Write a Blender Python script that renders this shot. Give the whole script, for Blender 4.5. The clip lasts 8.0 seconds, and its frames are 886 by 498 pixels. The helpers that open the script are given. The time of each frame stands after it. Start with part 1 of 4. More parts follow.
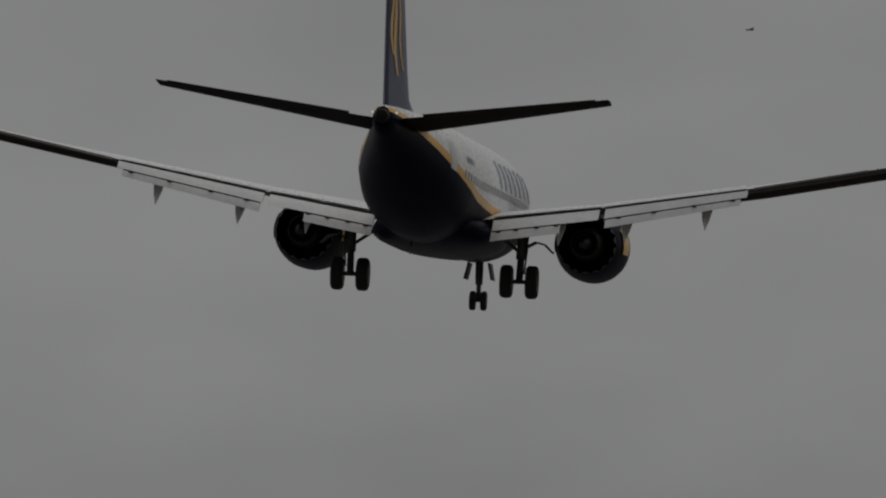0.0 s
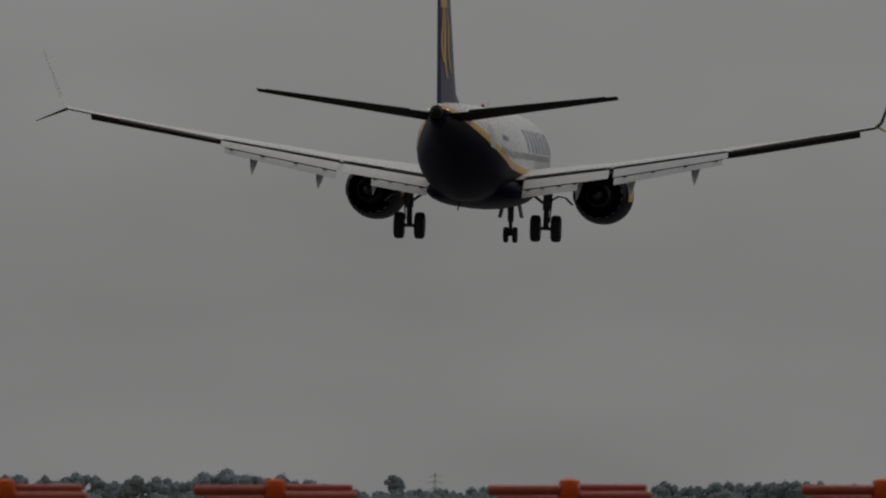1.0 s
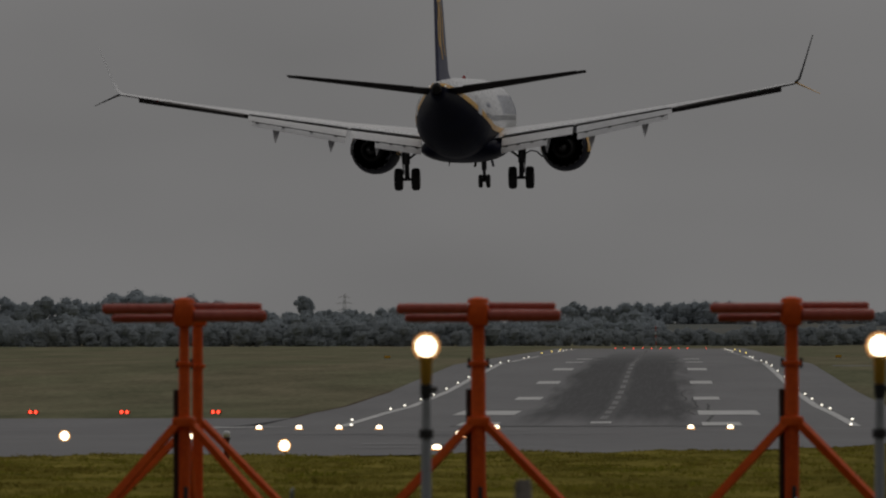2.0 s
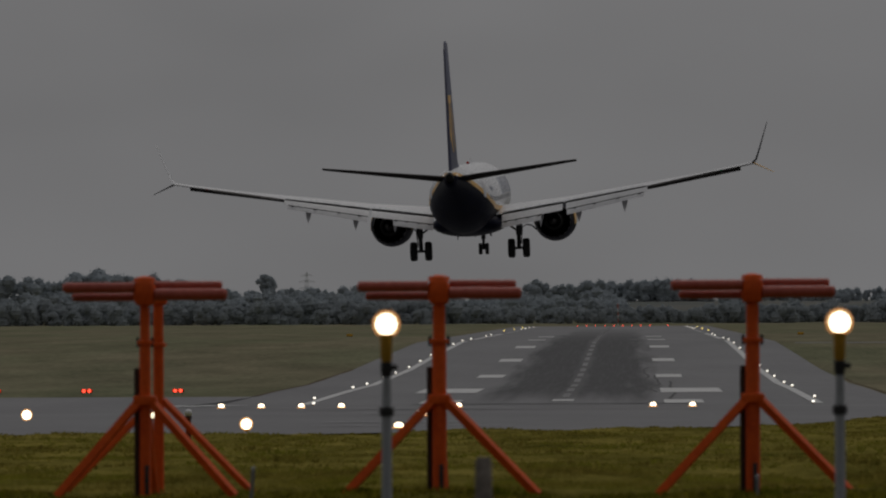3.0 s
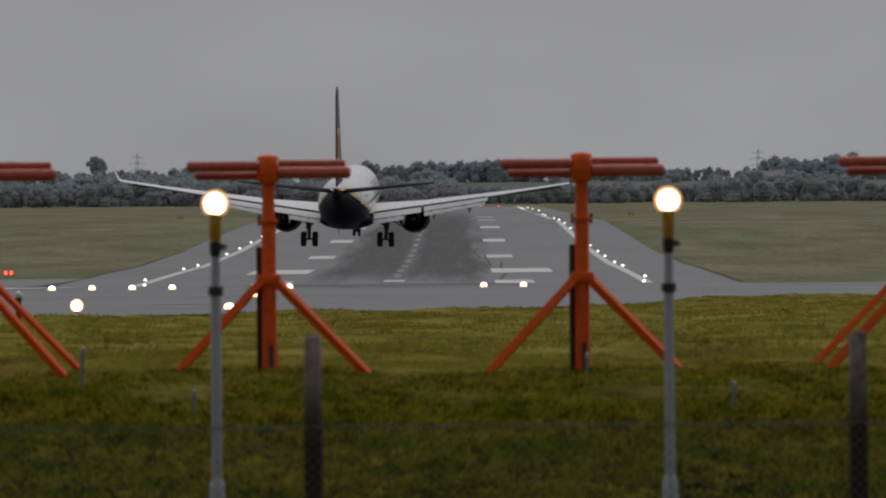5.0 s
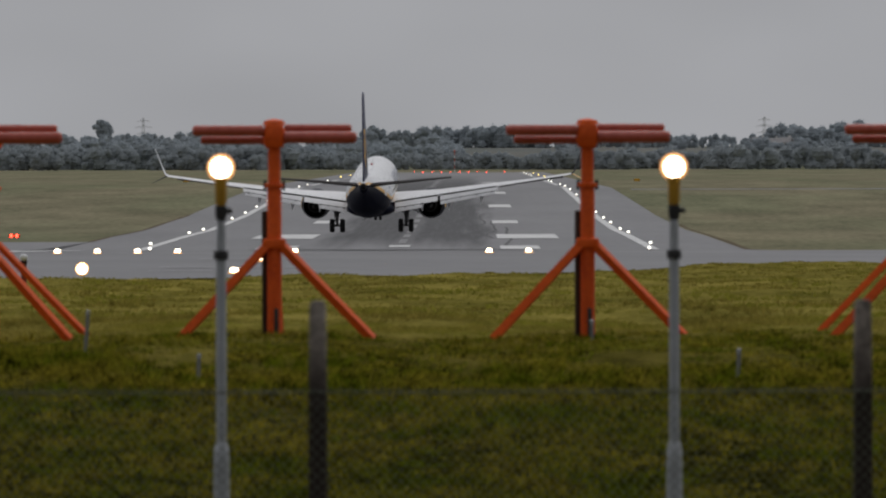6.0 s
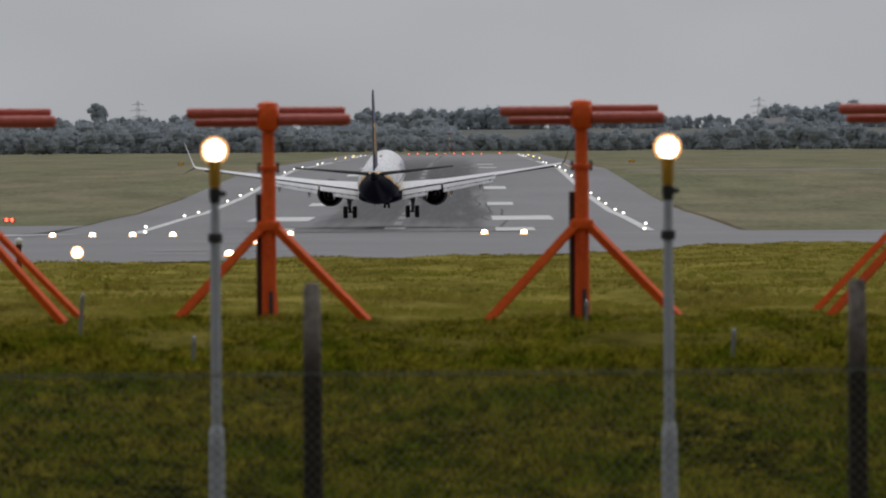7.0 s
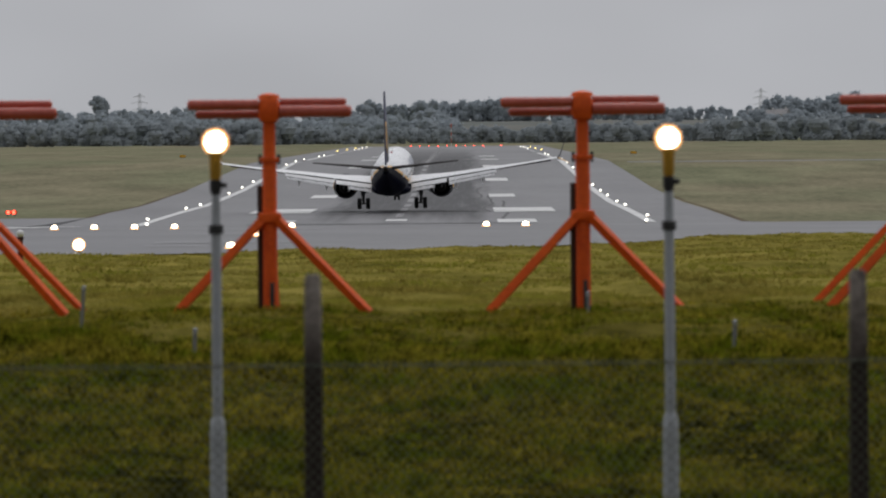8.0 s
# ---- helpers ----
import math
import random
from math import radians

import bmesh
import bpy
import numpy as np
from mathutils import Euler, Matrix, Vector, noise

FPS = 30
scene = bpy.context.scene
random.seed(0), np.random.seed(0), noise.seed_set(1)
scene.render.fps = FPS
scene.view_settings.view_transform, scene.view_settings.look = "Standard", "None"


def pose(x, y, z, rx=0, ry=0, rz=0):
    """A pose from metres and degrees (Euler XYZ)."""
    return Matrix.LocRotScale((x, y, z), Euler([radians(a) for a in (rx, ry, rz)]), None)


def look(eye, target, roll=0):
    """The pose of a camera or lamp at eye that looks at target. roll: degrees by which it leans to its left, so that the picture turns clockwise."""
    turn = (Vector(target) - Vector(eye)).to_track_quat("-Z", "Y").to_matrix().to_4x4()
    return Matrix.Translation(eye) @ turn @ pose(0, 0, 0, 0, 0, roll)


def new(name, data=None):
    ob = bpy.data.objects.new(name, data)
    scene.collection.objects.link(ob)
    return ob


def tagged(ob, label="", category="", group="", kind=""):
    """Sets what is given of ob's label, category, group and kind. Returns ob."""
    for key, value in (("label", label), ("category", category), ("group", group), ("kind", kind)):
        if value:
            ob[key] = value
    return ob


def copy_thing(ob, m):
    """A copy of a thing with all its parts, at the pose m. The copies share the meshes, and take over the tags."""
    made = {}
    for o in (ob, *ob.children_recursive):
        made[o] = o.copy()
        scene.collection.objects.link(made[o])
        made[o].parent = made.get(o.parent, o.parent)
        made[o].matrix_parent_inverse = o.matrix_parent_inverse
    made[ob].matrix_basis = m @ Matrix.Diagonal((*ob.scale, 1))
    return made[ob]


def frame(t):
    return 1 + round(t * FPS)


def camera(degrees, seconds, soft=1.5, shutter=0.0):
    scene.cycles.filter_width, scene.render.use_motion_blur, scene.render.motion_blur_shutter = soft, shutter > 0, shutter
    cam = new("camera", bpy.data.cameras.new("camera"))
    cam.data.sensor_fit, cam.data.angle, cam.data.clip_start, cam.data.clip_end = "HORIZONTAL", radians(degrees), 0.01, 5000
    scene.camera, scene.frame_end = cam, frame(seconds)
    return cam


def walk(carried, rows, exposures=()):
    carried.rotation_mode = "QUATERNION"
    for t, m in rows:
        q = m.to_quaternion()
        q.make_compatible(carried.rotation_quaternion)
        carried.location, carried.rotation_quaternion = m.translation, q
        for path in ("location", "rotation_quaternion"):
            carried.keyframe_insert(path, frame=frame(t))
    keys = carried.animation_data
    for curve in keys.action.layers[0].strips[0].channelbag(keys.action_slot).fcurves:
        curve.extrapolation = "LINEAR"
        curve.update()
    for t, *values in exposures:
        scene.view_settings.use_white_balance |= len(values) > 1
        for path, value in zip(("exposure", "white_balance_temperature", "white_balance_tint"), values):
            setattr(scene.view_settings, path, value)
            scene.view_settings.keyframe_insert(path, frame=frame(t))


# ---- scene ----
EYE = 1.57          # the lens above the grass at the antennas


def aim(x, z, yaw, pitch, roll):
    a, b = radians(yaw), radians(pitch)
    eye = Vector((x, 0, EYE + z))
    return look(eye, eye + 100 * Vector((math.sin(a) * math.cos(b), math.cos(a) * math.cos(b), math.sin(b))), roll)


cam = camera(6.599, 8.0, soft=2.1)
cam.data.dof.use_dof, cam.data.dof.focus_distance, cam.data.dof.aperture_fstop = True, 600, 9.5

# seconds, sway across and up in metres, yaw, pitch and roll in degrees
CAM = [
    (0, -0.040, 0.039, -2.9686, 3.8501, -0.074), (0.1, -0.040, 0.039, -2.7543, 3.8454, -0.053),
    (0.2, -0.040, 0.039, -2.7727, 3.5292, -0.033), (0.3, -0.040, 0.039, -2.7282, 3.4020, -0.012),
    (0.4, -0.040, 0.039, -2.6420, 3.1138, 0.008), (0.5, -0.040, 0.039, -2.4028, 3.0400, 0.029),
    (0.6, -0.040, 0.039, -2.2311, 2.7691, 0.018), (0.7, -0.040, 0.039, -2.0285, 2.7812, 0.008),
    (0.8, -0.040, 0.039, -2.0634, 2.4303, -0.003), (0.9, -0.040, 0.039, -2.0974, 2.2472, -0.013),
    (1, -0.040, 0.039, -2.3564, 1.9410, -0.024), (1.1, -0.039, 0.037, -2.4559, 1.6835, -0.082),
    (1.2, -0.038, 0.035, -2.3757, 1.5938, -0.140), (1.3, -0.036, 0.033, -2.0301, 1.5956, -0.198),
    (1.4, -0.035, 0.031, -1.9425, 1.3536, -0.256), (1.5, -0.034, 0.029, -1.9071, 1.1888, -0.314),
    (1.6, -0.036, 0.025, -1.8199, 0.9530, -0.223), (1.7, -0.037, 0.022, -1.7982, 0.7984, -0.133),
    (2.8, -0.019, 0.015, -1.4512, 0.4670, -0.182), (2.9, -0.019, 0.015, -1.5254, 0.4493, -0.220),
    (3, -0.020, 0.015, -1.4000, 0.4397, -0.258), (3.1, -0.021, 0.014, -1.2577, 0.4436, -0.281),
    (3.2, -0.021, 0.013, -1.1365, 0.3724, -0.305), (3.3, -0.022, 0.012, -1.0578, 0.2383, -0.328),
    (3.4, -0.022, 0.011, -1.0103, 0.1716, -0.352), (3.5, -0.023, 0.010, -1.0376, 0.0949, -0.375),
    (3.6, -0.021, 0.009, -1.1322, 0.2263, -0.343), (3.7, -0.019, 0.009, -1.1250, 0.2665, -0.311),
    (3.8, -0.016, 0.008, -0.9330, 0.2216, -0.279), (3.9, -0.014, 0.008, -0.7455, 0.0884, -0.247),
    (4, -0.012, 0.007, -0.7867, 0.0220, -0.215), (4.1, -0.012, 0.007, -0.7015, -0.0798, -0.244),
    (4.2, -0.011, 0.007, -0.6267, -0.2338, -0.273), (4.3, -0.011, 0.007, -0.5391, -0.3290, -0.301),
    (4.4, -0.010, 0.007, -0.4600, -0.4074, -0.330), (4.5, -0.010, 0.007, -0.3714, -0.3772, -0.359),
    (4.6, -0.010, 0.005, -0.2732, -0.4267, -0.416), (4.7, -0.010, 0.003, -0.1482, -0.4337, -0.474),
    (5.8, 0.000, 0.000, -0.1952, -0.7184, -0.400), (5.9, -0.004, 0.001, -0.1685, -0.7571, -0.259),
    (6, -0.008, 0.002, -0.1855, -0.7121, -0.118), (6.1, -0.008, 0.002, -0.2306, -0.7680, -0.153),
    (6.2, -0.008, 0.002, -0.2610, -0.7982, -0.188), (6.3, -0.008, 0.003, -0.2742, -0.7378, -0.222),
    (6.4, -0.008, 0.003, -0.2710, -0.7871, -0.257), (6.5, -0.008, 0.003, -0.2732, -0.7419, -0.292),
    (6.6, -0.006, 0.002, -0.2744, -0.7783, -0.314), (6.7, -0.005, 0.002, -0.2644, -0.7772, -0.335),
    (6.8, -0.003, 0.001, -0.2464, -0.8268, -0.357), (6.9, -0.002, 0.001, -0.1859, -0.8261, -0.378),
    (7, 0.000, 0.000, -0.1517, -0.8468, -0.400), (7.1, 0.002, -0.000, -0.1290, -0.8732, -0.444),
    (7.2, 0.004, -0.000, -0.1156, -0.8915, -0.487), (7.3, 0.007, -0.001, -0.0977, -0.8889, -0.531),
    (7.4, 0.009, -0.001, -0.0597, -0.9750, -0.574), (7.5, 0.011, -0.001, 0.0112, -0.9974, -0.618),
    (7.6, 0.010, -0.002, 0.0379, -0.8320, -0.592), (7.7, 0.009, -0.003, -0.1406, -0.8364, -0.567),
    (7.9, 0.007, -0.004, -0.1739, -0.8866, -0.516), (8, 0.006, -0.005, -0.1661, -0.9073, -0.490),
]
# seconds, stops, kelvin, tint
EXPOSURE = [(0, -0.85, 6600, 10), (1, -0.85, 6700, 10), (1.7, -1.02, 6750, 11), (3, -1.15, 6600, 12), (3.5, -1.18, 6550, 12), (4, -1.04, 6550, 12),
            (4.3, -0.9, 6450, 12), (4.5, -0.56, 6450, 12), (4.7, -0.38, 6450, 12), (5.8, -0.03, 6400, 12), (6.2, 0.04, 6400, 12),
            (6.5, 0.14, 6400, 12), (7, 0.2, 6350, 12), (8, 0.3, 6350, 12)]
walk(cam, [(t, aim(*row)) for t, *row in CAM], EXPOSURE)

# ---------------------------------------------------------------- world and sun
world = bpy.data.worlds.new("overcast_sky")
scene.world = world
world.use_nodes = True
wn, wl = world.node_tree.nodes, world.node_tree.links
wn.clear()
w_out = wn.new("ShaderNodeOutputWorld")
w_bg = wn.new("ShaderNodeBackground")
w_sky = wn.new("ShaderNodeTexSky")
w_sky.sky_type, w_sky.sun_disc = "NISHITA", False
w_sky.sun_elevation, w_sky.sun_rotation = radians(50), radians(20)
w_sky.dust_density, w_sky.air_density = 3.0, 1.0
w_grey = wn.new("ShaderNodeHueSaturation")
w_grey.inputs["Saturation"].default_value = 0.06
w_co = wn.new("ShaderNodeTexCoord")
w_map = wn.new("ShaderNodeMapping")
w_map.inputs["Scale"].default_value = (9, 9, 22)
w_noise = wn.new("ShaderNodeTexNoise")
w_noise.inputs["Scale"].default_value, w_noise.inputs["Detail"].default_value = 1.0, 3.0
w_ramp = wn.new("ShaderNodeMapRange")
w_ramp.inputs["From Min"].default_value, w_ramp.inputs["From Max"].default_value = 0.3, 0.7
w_ramp.inputs["To Min"].default_value, w_ramp.inputs["To Max"].default_value = 0.86, 1.1
w_cloud = wn.new("ShaderNodeMix")
w_cloud.data_type, w_cloud.inputs["Factor"].default_value = "RGBA", 0.93
w_cloud.inputs["B"].default_value = (4.92, 5.0, 5.12, 1)
w_mul = wn.new("ShaderNodeVectorMath")
w_mul.operation = "SCALE"
wl.new(w_sky.outputs["Color"], w_grey.inputs["Color"])
wl.new(w_grey.outputs["Color"], w_cloud.inputs["A"])
wl.new(w_co.outputs["Generated"], w_map.inputs["Vector"])
wl.new(w_map.outputs["Vector"], w_noise.inputs["Vector"])
wl.new(w_noise.outputs["Fac"], w_ramp.inputs["Value"])
wl.new(w_cloud.outputs["Result"], w_mul.inputs[0])
wl.new(w_ramp.outputs["Result"], w_mul.inputs["Scale"])
# an overcast sky is brighter overhead than along the horizon
w_sep = wn.new("ShaderNodeSeparateXYZ")
w_zen = wn.new("ShaderNodeMapRange")
w_zen.inputs["From Min"].default_value, w_zen.inputs["From Max"].default_value = 0.08, 1.0
w_zen.inputs["To Min"].default_value, w_zen.inputs["To Max"].default_value = 1.0, 2.3
w_top = wn.new("ShaderNodeVectorMath")
w_top.operation = "SCALE"
wl.new(w_co.outputs["Generated"], w_sep.inputs["Vector"])
wl.new(w_sep.outputs["Z"], w_zen.inputs["Value"])
wl.new(w_mul.outputs["Vector"], w_top.inputs[0])
wl.new(w_zen.outputs["Result"], w_top.inputs["Scale"])
# and brighter on the side where the veiled sun stands, ahead of the lens
w_side = wn.new("ShaderNodeMapRange")
w_side.interpolation_type = "SMOOTHSTEP"
w_side.inputs["From Min"].default_value, w_side.inputs["From Max"].default_value = -0.9, 0.8
w_side.inputs["To Min"].default_value, w_side.inputs["To Max"].default_value = 0.42, 1.0
w_fore = wn.new("ShaderNodeVectorMath")
w_fore.operation = "SCALE"
wl.new(w_sep.outputs["Y"], w_side.inputs["Value"])
wl.new(w_top.outputs["Vector"], w_fore.inputs[0])
wl.new(w_side.outputs["Result"], w_fore.inputs["Scale"])
wl.new(w_fore.outputs["Vector"], w_bg.inputs["Color"])
w_bg.inputs["Strength"].default_value = 0.075
wl.new(w_bg.outputs["Background"], w_out.inputs["Surface"])

sun = new("sun", bpy.data.lights.new("sun", "SUN"))
sun.data.energy, sun.data.angle, sun.data.color = 0.5, radians(30), (1.0, 0.96, 0.9)
sun.matrix_world = look((50, 137, 174), (0, 0, 0))

# ---------------------------------------------------------------- materials


def mat(name, color, rough=0.6, metal=0.0, second=None, scale=3.0, fine=30.0, bump=0.0, spread=0.25, per_piece=0.0, stretch=(1, 1, 1), gloss=0.5, leaf=0.0, third=None, patch=1.0, crisp=0.14):
    """A surface with broad and fine variation between two colours, and relief."""
    m = bpy.data.materials.new(name)
    m.use_nodes = True
    n, l = m.node_tree.nodes, m.node_tree.links
    b = n["Principled BSDF"]
    b.inputs["Metallic"].default_value = metal
    b.inputs["Specular IOR Level"].default_value = gloss
    co = n.new("ShaderNodeTexCoord")
    mp = n.new("ShaderNodeMapping")
    mp.inputs["Scale"].default_value = stretch
    l.new(co.outputs["Object"], mp.inputs["Vector"])
    big, small = n.new("ShaderNodeTexNoise"), n.new("ShaderNodeTexNoise")
    big.inputs["Scale"].default_value, big.inputs["Detail"].default_value = scale, 4
    small.inputs["Scale"].default_value, small.inputs["Detail"].default_value = fine, 3
    for q in (big, small):
        l.new(mp.outputs["Vector"], q.inputs["Vector"])
    mid = n.new("ShaderNodeMath")
    mid.operation = "MULTIPLY_ADD"
    mid.inputs[1].default_value, mid.inputs[2].default_value = 0.45, 0.0
    l.new(small.outputs["Fac"], mid.inputs[0])
    add = n.new("ShaderNodeMath")
    add.operation = "MULTIPLY_ADD"
    add.inputs[1].default_value = 0.55
    l.new(big.outputs["Fac"], add.inputs[0])
    l.new(mid.outputs[0], add.inputs[2])
    rng = n.new("ShaderNodeMapRange")
    rng.inputs["From Min"].default_value, rng.inputs["From Max"].default_value = 0.5 - crisp, 0.5 + crisp
    l.new(add.outputs[0], rng.inputs["Value"])
    mix = n.new("ShaderNodeMix")
    mix.data_type = "RGBA"
    c2 = second or tuple(c * (1 - spread) for c in color)
    mix.inputs["A"].default_value, mix.inputs["B"].default_value = (*c2, 1), (*color, 1)
    l.new(rng.outputs["Result"], mix.inputs["Factor"])
    out = mix.outputs["Result"]
    if third:
        # patches of another hue
        area, cut, hue = n.new("ShaderNodeTexNoise"), n.new("ShaderNodeMapRange"), n.new("ShaderNodeMix")
        area.inputs["Scale"].default_value, area.inputs["Detail"].default_value = patch, 3
        cut.inputs["From Min"].default_value, cut.inputs["From Max"].default_value = 0.42, 0.6
        hue.data_type, hue.blend_type = "RGBA", "MULTIPLY"
        hue.inputs["B"].default_value = (*third, 1)
        l.new(mp.outputs["Vector"], area.inputs["Vector"])
        l.new(area.outputs["Fac"], cut.inputs["Value"])
        l.new(cut.outputs["Result"], hue.inputs["Factor"])
        l.new(out, hue.inputs["A"])
        out = hue.outputs["Result"]
    if per_piece:
        info = n.new("ShaderNodeObjectInfo")
        hs = n.new("ShaderNodeHueSaturation")
        v = n.new("ShaderNodeMapRange")
        v.inputs["To Min"].default_value, v.inputs["To Max"].default_value = 1 - per_piece, 1 + per_piece
        l.new(info.outputs["Random"], v.inputs["Value"])
        l.new(v.outputs["Result"], hs.inputs["Value"])
        l.new(out, hs.inputs["Color"])
        out = hs.outputs["Color"]
    l.new(out, b.inputs["Base Color"])
    if leaf:
        # thin leaves let part of the light through
        tr, ms = n.new("ShaderNodeBsdfTranslucent"), n.new("ShaderNodeMixShader")
        l.new(out, tr.inputs["Color"])
        ms.inputs["Fac"].default_value = leaf
        l.new(b.outputs["BSDF"], ms.inputs[1])
        l.new(tr.outputs["BSDF"], ms.inputs[2])
        l.new(ms.outputs["Shader"], n["Material Output"].inputs["Surface"])
    rr = n.new("ShaderNodeMapRange")
    rr.inputs["To Min"].default_value, rr.inputs["To Max"].default_value = max(0.02, rough - 0.08), min(1, rough + 0.08)
    l.new(small.outputs["Fac"], rr.inputs["Value"])
    l.new(rr.outputs["Result"], b.inputs["Roughness"])
    if bump:
        bp = n.new("ShaderNodeBump")
        bp.inputs["Strength"].default_value, bp.inputs["Distance"].default_value = 0.6, bump
        l.new(small.outputs["Fac"], bp.inputs["Height"])
        l.new(bp.outputs["Normal"], b.inputs["Normal"])
    return m


def glow(name, color, strength):
    m = bpy.data.materials.new(name)
    m.use_nodes = True
    b = m.node_tree.nodes["Principled BSDF"]
    b.inputs["Base Color"].default_value = (*color, 1)
    b.inputs["Emission Color"].default_value = (*color, 1)
    b.inputs["Emission Strength"].default_value = strength
    return m


GRASS = mat("mown_grass", (0.305, 0.252, 0.062), 1.0, second=(0.085, 0.078, 0.014), scale=0.55, fine=5.0, bump=0.05, stretch=(1, 0.3, 1), gloss=0.0)
BLADES = mat("grass_blades", (0.48, 0.385, 0.095), 0.9, second=(0.13, 0.112, 0.02), scale=0.6, fine=6.0, stretch=(1, 0.3, 1), gloss=0.0, leaf=0.5, third=(0.62, 0.74, 0.45), patch=0.6)
def meadow():
    """Mown airfield grass that runs out into rough grass on near-black ground in the dip by the fence."""
    m = GRASS.copy()
    m.name = "airfield_grass"
    n, l = m.node_tree.nodes, m.node_tree.links
    b = n["Principled BSDF"]
    base = b.inputs["Base Color"].links[0].from_socket
    co, sep = n.new("ShaderNodeTexCoord"), n.new("ShaderNodeSeparateXYZ")
    mp = n.new("ShaderNodeMapping")
    mp.inputs["Scale"].default_value = (0.5, 0.25, 1)
    wide, clump = n.new("ShaderNodeTexNoise"), n.new("ShaderNodeTexNoise")
    wide.inputs["Scale"].default_value, wide.inputs["Detail"].default_value = 1.2, 5
    clump.inputs["Scale"].default_value, clump.inputs["Detail"].default_value = 5.0, 4
    l.new(co.outputs["Object"], sep.inputs["Vector"])
    l.new(co.outputs["Object"], mp.inputs["Vector"])
    l.new(mp.outputs["Vector"], wide.inputs["Vector"])
    l.new(co.outputs["Object"], clump.inputs["Vector"])
    shift = n.new("ShaderNodeMath")
    shift.operation = "MULTIPLY_ADD"
    shift.inputs[1].default_value = 16.0
    l.new(wide.outputs["Fac"], shift.inputs[0])
    l.new(sep.outputs["Y"], shift.inputs[2])
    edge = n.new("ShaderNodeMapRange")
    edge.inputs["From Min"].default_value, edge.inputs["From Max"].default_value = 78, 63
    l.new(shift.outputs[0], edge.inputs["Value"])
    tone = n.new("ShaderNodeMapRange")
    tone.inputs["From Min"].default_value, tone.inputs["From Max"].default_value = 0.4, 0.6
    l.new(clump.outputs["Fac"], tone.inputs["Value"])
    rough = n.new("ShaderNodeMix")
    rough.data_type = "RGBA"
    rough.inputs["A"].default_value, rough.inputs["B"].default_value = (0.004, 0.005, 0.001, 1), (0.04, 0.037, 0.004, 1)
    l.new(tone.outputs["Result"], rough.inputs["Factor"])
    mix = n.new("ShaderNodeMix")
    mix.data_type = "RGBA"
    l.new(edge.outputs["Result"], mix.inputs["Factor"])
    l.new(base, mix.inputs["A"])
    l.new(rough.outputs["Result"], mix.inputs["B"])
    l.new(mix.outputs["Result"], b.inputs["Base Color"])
    return m


MEADOW = meadow()
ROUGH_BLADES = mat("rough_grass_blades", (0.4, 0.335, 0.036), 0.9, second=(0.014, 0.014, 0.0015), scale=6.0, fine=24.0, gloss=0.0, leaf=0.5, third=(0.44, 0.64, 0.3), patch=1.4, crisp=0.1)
# airfield grass farther off, haze painted in as a paler, greyer colour
FIELD_HAZED = mat("hazed_far_grass", (0.29, 0.258, 0.172), 1.0, second=(0.16, 0.152, 0.1), scale=0.12, fine=1.3, stretch=(1, 0.16, 1), gloss=0.0, third=(0.84, 0.93, 0.88), patch=0.03)
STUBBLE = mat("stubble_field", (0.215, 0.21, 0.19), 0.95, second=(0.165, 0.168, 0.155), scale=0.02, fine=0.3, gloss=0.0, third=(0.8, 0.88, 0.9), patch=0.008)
ASPHALT = mat("worn_asphalt", (0.208, 0.206, 0.212), 0.7, second=(0.15, 0.149, 0.154), scale=0.07, fine=1.2, bump=0.004, stretch=(1, 0.14, 1), gloss=0.3)


